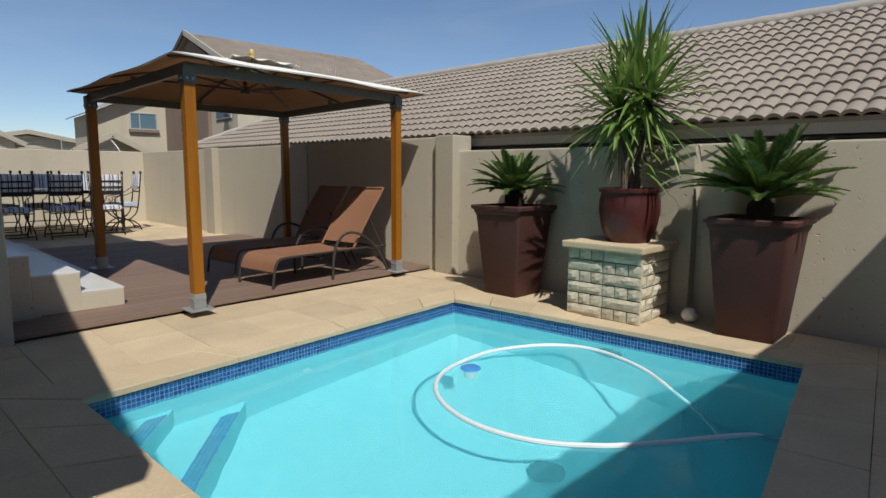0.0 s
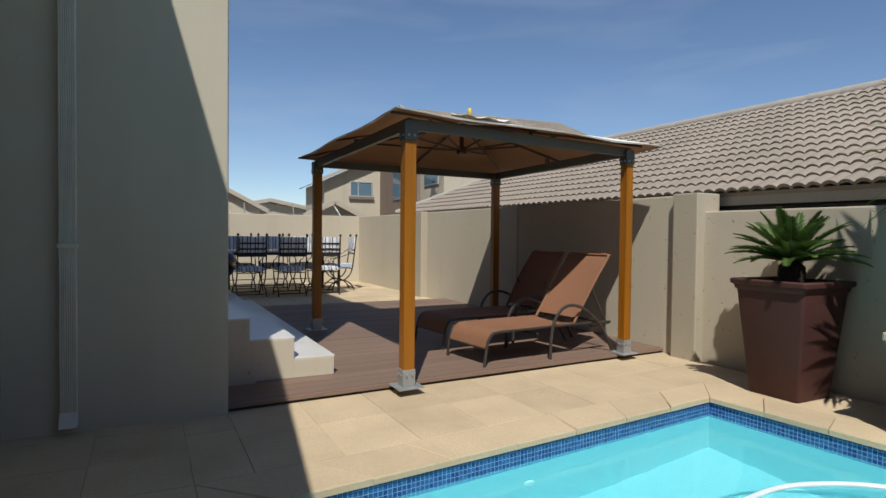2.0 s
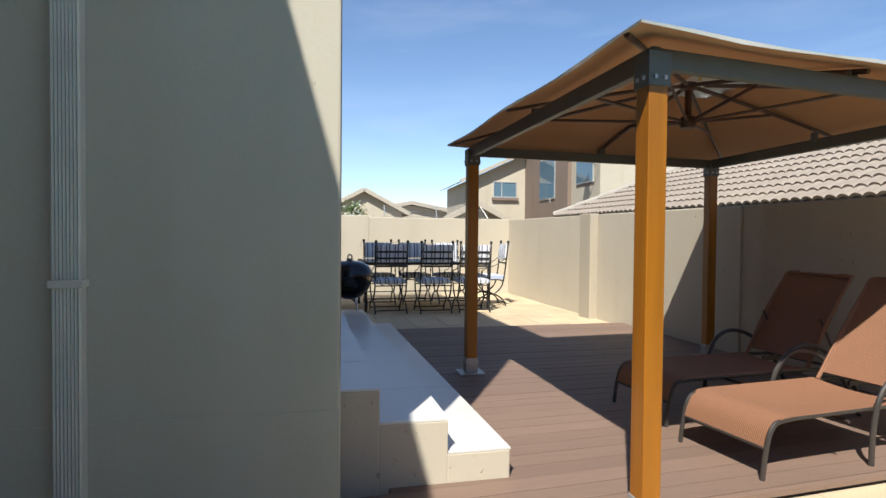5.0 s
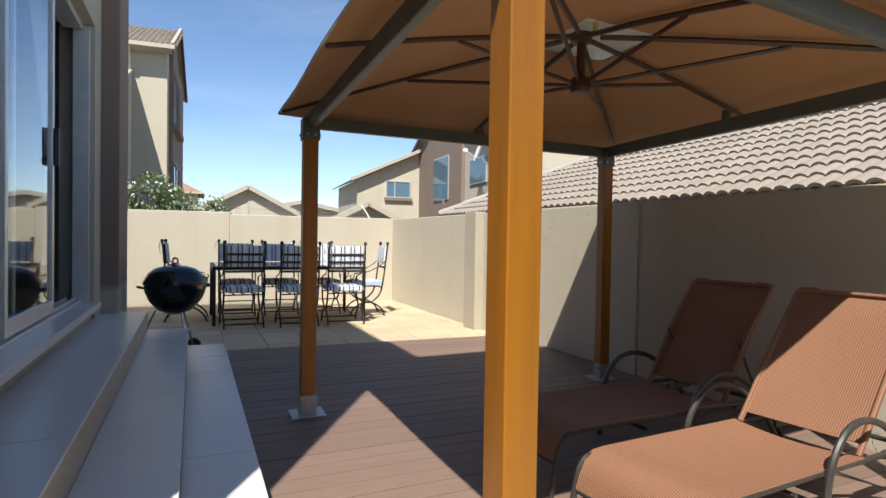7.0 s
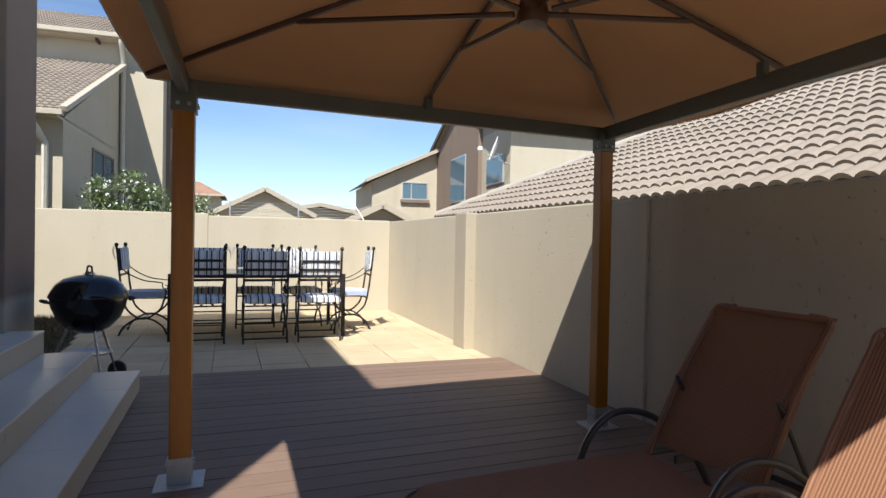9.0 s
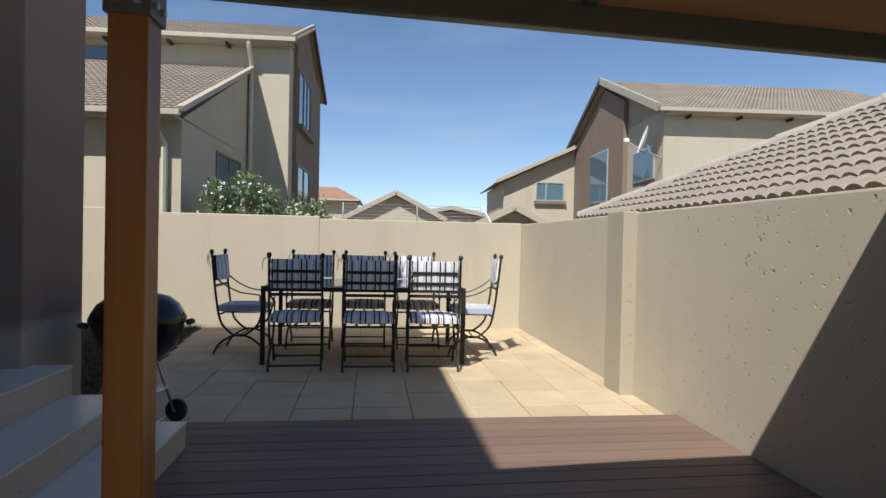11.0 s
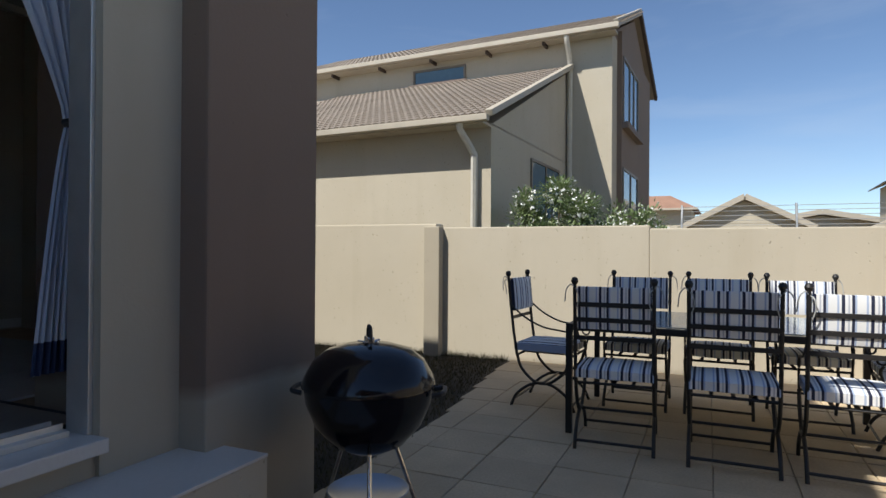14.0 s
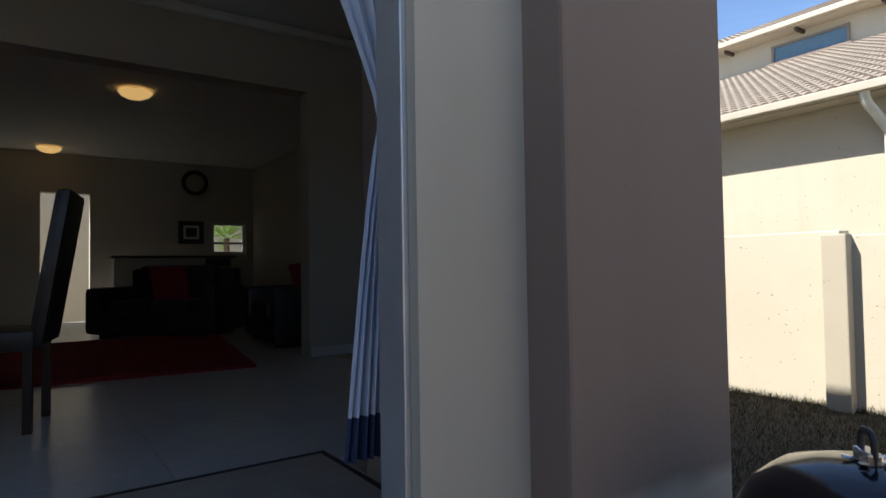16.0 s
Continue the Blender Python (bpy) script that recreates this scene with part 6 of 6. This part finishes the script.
m, t, b = nodes_of("lamp_glass", 0.3)
b.inputs["Base Color"].default_value = (0.8, 0.55, 0.25, 1)
b.inputs["Emission Color"].default_value = (1.0, 0.62, 0.22, 1)
b.inputs["Emission Strength"].default_value = 0.26
for x, y in ((-9.36, -4.95), (-8.70, -8.70)):
    lamp = thing("ceiling_lamp", (x, y, 3.26), label="glowing amber glass bowl lamp on the ceiling", category="lamp", group="ceiling lamps")
    part("plate", lathe([(0, 0), (0.09, -0.003), (0.09, -0.02), (0, -0.02)], 20), M_BOARD, lamp, smooth=True)
    part("bowl", lathe([(0, -0.10), (0.08, -0.09), (0.14, -0.06), (0.165, -0.025), (0.16, -0.022), (0.0, -0.03)], 26), m, lamp, "amber glass bowl", smooth=True)
counter = thing("breakfast_counter", (0, 0, 0), label="white breakfast counter with a dark top in the lounge", category="counter")
part("front", box(-11.35, -9.55, -8.75, -8.6, FLOOR_Z, FLOOR_Z + 1.0, 0.005), M_INSIDE, counter)
part("top", box(-11.4, -9.5, -8.85, -8.5, FLOOR_Z + 1.0, FLOOR_Z + 1.04, 0.008), M_BLACKP, counter)
stool = thing("bar_stool", (-11.05, -8.1, FLOOR_Z), label="dark bar stool with a padded seat and back", category="stool")
for k in range(4):
    a = math.pi / 4 + k * math.pi / 2
    part("leg", tube([(0.12 * math.cos(a), 0.12 * math.sin(a), 0.68), (0.2 * math.cos(a), 0.2 * math.sin(a), 0.0)], 0.012, 6), M_CHROME, stool)
part("seat", box(-0.2, 0.2, -0.2, 0.2, 0.68, 0.75, 0.025), M_LEATHER, stool, smooth=True)
part("backrest", box(-0.2, 0.2, -0.24, -0.2, 0.85, 1.0, 0.015), M_LEATHER, stool, smooth=True)
part("back_post", tube([(0, -0.19, 0.7), (0, -0.23, 0.9)], 0.012, 6), M_CHROME, stool)
palm = thing("yard_palm", (-11.62, -9.95, 0.98), label="bright green palm seen through the back window", category="plant")
bm = bmesh.new()
rng = random.Random(77)
for i in range(16):
    frond(bm, (0, 0, 1.0), i * 2.4, radians(rng.uniform(5, 60)), 0.8, rng, 0.9)
part("crown", bm, M_YUCCA, palm)
part("trunk", tube([(0, 0, -1.04), (0, 0, 1.0)], 0.06, 10), M_BARK, palm)

# ---- roof tiles ----
upv = Vector((0, RUN, RZ - EZ))
rise = upv.length


def on_main(u, v):
    x, k = HIP + u, v / rise
    return HIP + RUN * k - 0.05 < x < XE and k < 1.0


tile_roof(roofhouse, (HIP, EY - 0.03, EZ - 0.01), (1, 0, 0), upv, XE - HIP, rise, on_main, M_TILE, lambda u, v: 0.6 < u < 8.6 and v < 3.7)
sl = Vector((-22.45 + 19.25, 0, 7.52 - 6.02))
tile_roof(hA, (-19.2, -8.0, 6.0), (0, 1, 0), sl, 8.0 + AY + 0.12, sl.length, lambda u, v: v < sl.length, M_TILE)
sw = Vector((AX + 14.95, 0, 5.32 - 3.18))
tile_roof(hA, (-14.9, -6.0, 3.16), (0, 1, 0), sw, 6.0 + WY + 0.05, sw.length, lambda u, v: v < sw.length, M_TILE, lambda u, v: u > 3.0)
sb = Vector((BA + 21.0, 0, 7.10 - 5.0))
tile_roof(hB, (-20.95, BY - 0.35, 4.98), (0, 1, 0), sb, 9.0, sb.length, lambda u, v: v < sb.length, M_TILE)

# ---- paving ----
rng = random.Random(15)
paving = structure("pavement", box(-5.2, 3.7, LOW_Y, 0.80, -0.055, -0.003), M_JOINT, "sandy coloured paving slabs round the pool")
for x0, x1, y0, y1 in ((-5.25, -3.93, 0.80, WALL_Y), (-0.45, 3.7, 0.80, WALL_Y), (-3.93, -0.45, 4.40, WALL_Y)):
    part("bed", box(x0, x1, y0, y1, -0.055, -0.003), M_JOINT, paving)


C = 0.30       # width of the coping stones
PAo, PBo, PCo, PDo = (PA[0] - C, PA[1] - C), (PB[0] - C, PB[1] + C), (PC[0] + C, PC[1] + C), (PD[0] + C, PD[1] - C)
LIP = 0.02
PAi, PBi, PCi, PDi = (PA[0] + LIP, PA[1] + LIP), (PB[0] + LIP, PB[1] - LIP), (PC[0] - LIP, PC[1] - LIP), (PD[0] - LIP, PD[1] + LIP)
coping = structure("coping", prism([(PAo[0] + 0.03, PAo[1] + 0.05), (PA[0] - 0.01, PA[1]), (PB[0] - 0.01, PB[1]), (PBo[0] + 0.03, PBo[1] - 0.05)], -0.05, -0.036), M_JOINT, "sandstone coping round the pool")
for a, c, ci, ai, n in ((PAo, PBo, PBi, PAi, 7), (PBo, PCo, PCi, PBi, 7), (PCo, PDo, PDi, PCi, 7), (PDo, PAo, PAi, PDi, 7)):
    slabs(coping, "coping_stone", (a, c, ci, ai), n, 1, -0.034, 0.002, M_COPING, rng, 0.002, 0.006)
top_front, low_front = DECK_FRONT[1], DECK_FRONT[0]


def along(p, q, y):
    """The point at y on the line through p and q."""
    return (p[0] + (q[0] - p[0]) * (y - p[1]) / (q[1] - p[1]), y)


PAw, PBw, PCw = along(PAo, PBo, 0.94), along(PAo, PBo, WALL_Y), along(PDo, PCo, WALL_Y)
slabs(paving, "paving_slab", (low_front, top_front, PBw, PAw), 9, 2, -0.03, 0.0, M_PAVE, rng)
slabs(paving, "paving_slab", (PBw, PCw, PCo, PBo), 7, 1, -0.03, 0.0, M_PAVE, rng)
slabs(paving, "paving_slab", ((-5.2, LOW_Y), (PAo[0], LOW_Y), PAo, (-5.2, PAo[1])), 3, 2, -0.03, 0.0, M_PAVE, rng)
slabs(paving, "paving_slab", ((PAo[0], LOW_Y), (PDo[0], LOW_Y), PDo, PAo), 7, 2, -0.03, 0.0, M_PAVE, rng)
slabs(paving, "paving_slab", ((-4.94, PAo[1]), PAo, PAw, (-4.94, 0.94)), 3, 1, -0.03, 0.0, M_PAVE, rng)
slabs(paving, "paving_slab", ((PDo[0], LOW_Y), (3.7, LOW_Y), (3.7, PDo[1]), PDo), 8, 2, -0.03, 0.0, M_PAVE, rng)
slabs(paving, "paving_slab", (PDo, (3.7, PDo[1]), (3.7, WALL_Y), PCw), 8, 9, -0.03, 0.0, M_PAVE, rng)
# dining terrace
terrace = structure("pavement_terrace", box(FAR_X, -10.04, 0.79, WALL_Y, -0.055, -0.014), M_JOINT, "square sandy paving slabs under the dining table")
P = 0.435
i = 0
x = -10.045
while x - P * i > FAR_X + 0.05:
    x1 = x - P * i
    x0 = max(FAR_X, x1 - P)
    left = 0.78 if x1 > -11.8 else 0.78 - 0.33 * min(1, (-11.8 - x1) / 2.8)
    y = 3.15 - 6 * P
    while y < WALL_Y - 0.02:
        ya, yb = max(y, left), min(y + P, WALL_Y)
        if yb - ya > 0.06:
            tw = rng.uniform(-0.004, 0.004)
            part("paving_slab", quad([(x0, ya + tw), (x1, ya - tw), (x1, yb), (x0, yb)], -0.03, rng.uniform(-0.004, 0.003), 0.004, 0.005), M_PAVE, terrace)
        y += P
    i += 1

# ---- deck ----
deck = structure("deck", box(-10.03, -5.28, 0.95, WALL_Y, -0.04, 0.012), M_GAP_SHADE, "brown composite deck boards under the gazebo")
n = 35
for i in range(n):
    a0, a1 = i / n, (i + 1) / n
    lo0, lo1 = -4.965 + (-10.03 + 4.965) * a0, -4.965 + (-10.03 + 4.965) * a1
    hi0, hi1 = -5.245 + (-10.03 + 5.245) * a0, -5.245 + (-10.03 + 5.245) * a1
    y0 = 0.945 if lo1 > -5.5 else 1.20
    part("deck_board", quad([(lo0 - 0.003, y0), (hi0 - 0.003, WALL_Y - 0.005), (hi1 + 0.003, WALL_Y - 0.005), (lo1 + 0.003, y0)], 0.018, DECK_Z + rng.uniform(-0.0008, 0.0008), 0.0, 0.003), M_DECK, deck)
part("edge_board", quad([(-4.925, 0.945), (-5.205, WALL_Y - 0.005), (-5.243, WALL_Y - 0.005), (-4.963, 0.945)], DECK_Z - 0.028, DECK_Z - 0.002, 0.0, 0.006), M_DECK, deck)
# near-black strip: the shadow under the edge board put in as colour
part("riser", quad([(-4.95, 0.945), (-5.23, WALL_Y - 0.005), (-5.25, WALL_Y - 0.005), (-4.97, 0.945)], -0.016, DECK_Z - 0.029), M_GAP_SHADE, deck)

# ---- lawn ----
M_GRASS = leaf_material("dry_lawn_blade", (0.032, 0.034, 0.013), (0.105, 0.085, 0.036), 0.8)
bm = bmesh.new()
bm.faces.new([bm.verts.new((x, y, -0.012)) for x, y in ((FAR_X, -6), (-9.9, -6), (-9.9, 0.80), (-11.8, 0.80), (FAR_X, 0.80))])
structure("lawn", bm, mottled("lawn_thatch", (0.052, 0.038, 0.022), 0.95, 4, 50, 0.35, 0.8, 0.02), "dry brownish lawn beside the terrace")
bm = bmesh.new()
for _ in range(22000):
    x, y = rng.uniform(FAR_X + 0.01, -10.22), rng.uniform(-3.0, 0.86)
    edge = 0.78 if x > -11.8 else 0.78 - 0.33 * (-11.8 - x) / 2.8
    if y > edge + rng.uniform(-0.05, 0.04) or (x > -11.6 and y < 0.1):
        continue
    a = rng.uniform(0, 6.28)
    h, d = rng.uniform(0.015, 0.045), Vector((math.cos(a), math.sin(a), 0)) * 0.004
    p, tip = Vector((x, y, -0.012)), Vector((x + rng.gauss(0, 0.02), y + rng.gauss(0, 0.02), h))
    bm.faces.new([bm.verts.new(v) for v in (p - d, p + d, tip)])
tagged(link("lawn_grass", bm, M_GRASS), label="short dry grass blades of the lawn", kind="stuff")
# weeds along the foot of the far wall and the deck
bm = bmesh.new()
for _ in range(700):
    y = rng.uniform(-1.8, 0.5)
    x = FAR_X + abs(rng.gauss(0.03, 0.03))
    a = rng.uniform(0, 6.28)
    d = Vector((math.cos(a), math.sin(a), 0)) * 0.004
    bm.faces.new([bm.verts.new(v) for v in (Vector((x, y, -0.01)) - d, Vector((x, y, -0.01)) + d, Vector((x + rng.gauss(0, 0.03), y + rng.gauss(0, 0.03), rng.uniform(0.02, 0.09))))])
tagged(link("wall_weeds", bm, M_GRASS), label="tufts of dry weeds at the foot of the wall", kind="stuff")

# ---- indoor floor tiles ----
fl = bpy.data.objects["floor_indoors"]
P = 0.60
x = -11.9
while x < P1 - 0.02:
    y = BEHIND if x > -10.1 else -0.345 if x > -11.3 else -3.3
    while y > -9.19:
        y0 = max(-9.2, y - P)
        part("floor_tile", quad([(x, y0), (min(P1, x + P), y0), (min(P1, x + P), y), (x, y)], FLOOR_Z - 0.012, FLOOR_Z, 0.002, 0.001), M_FLOOR, fl)
        y -= P
    x += P
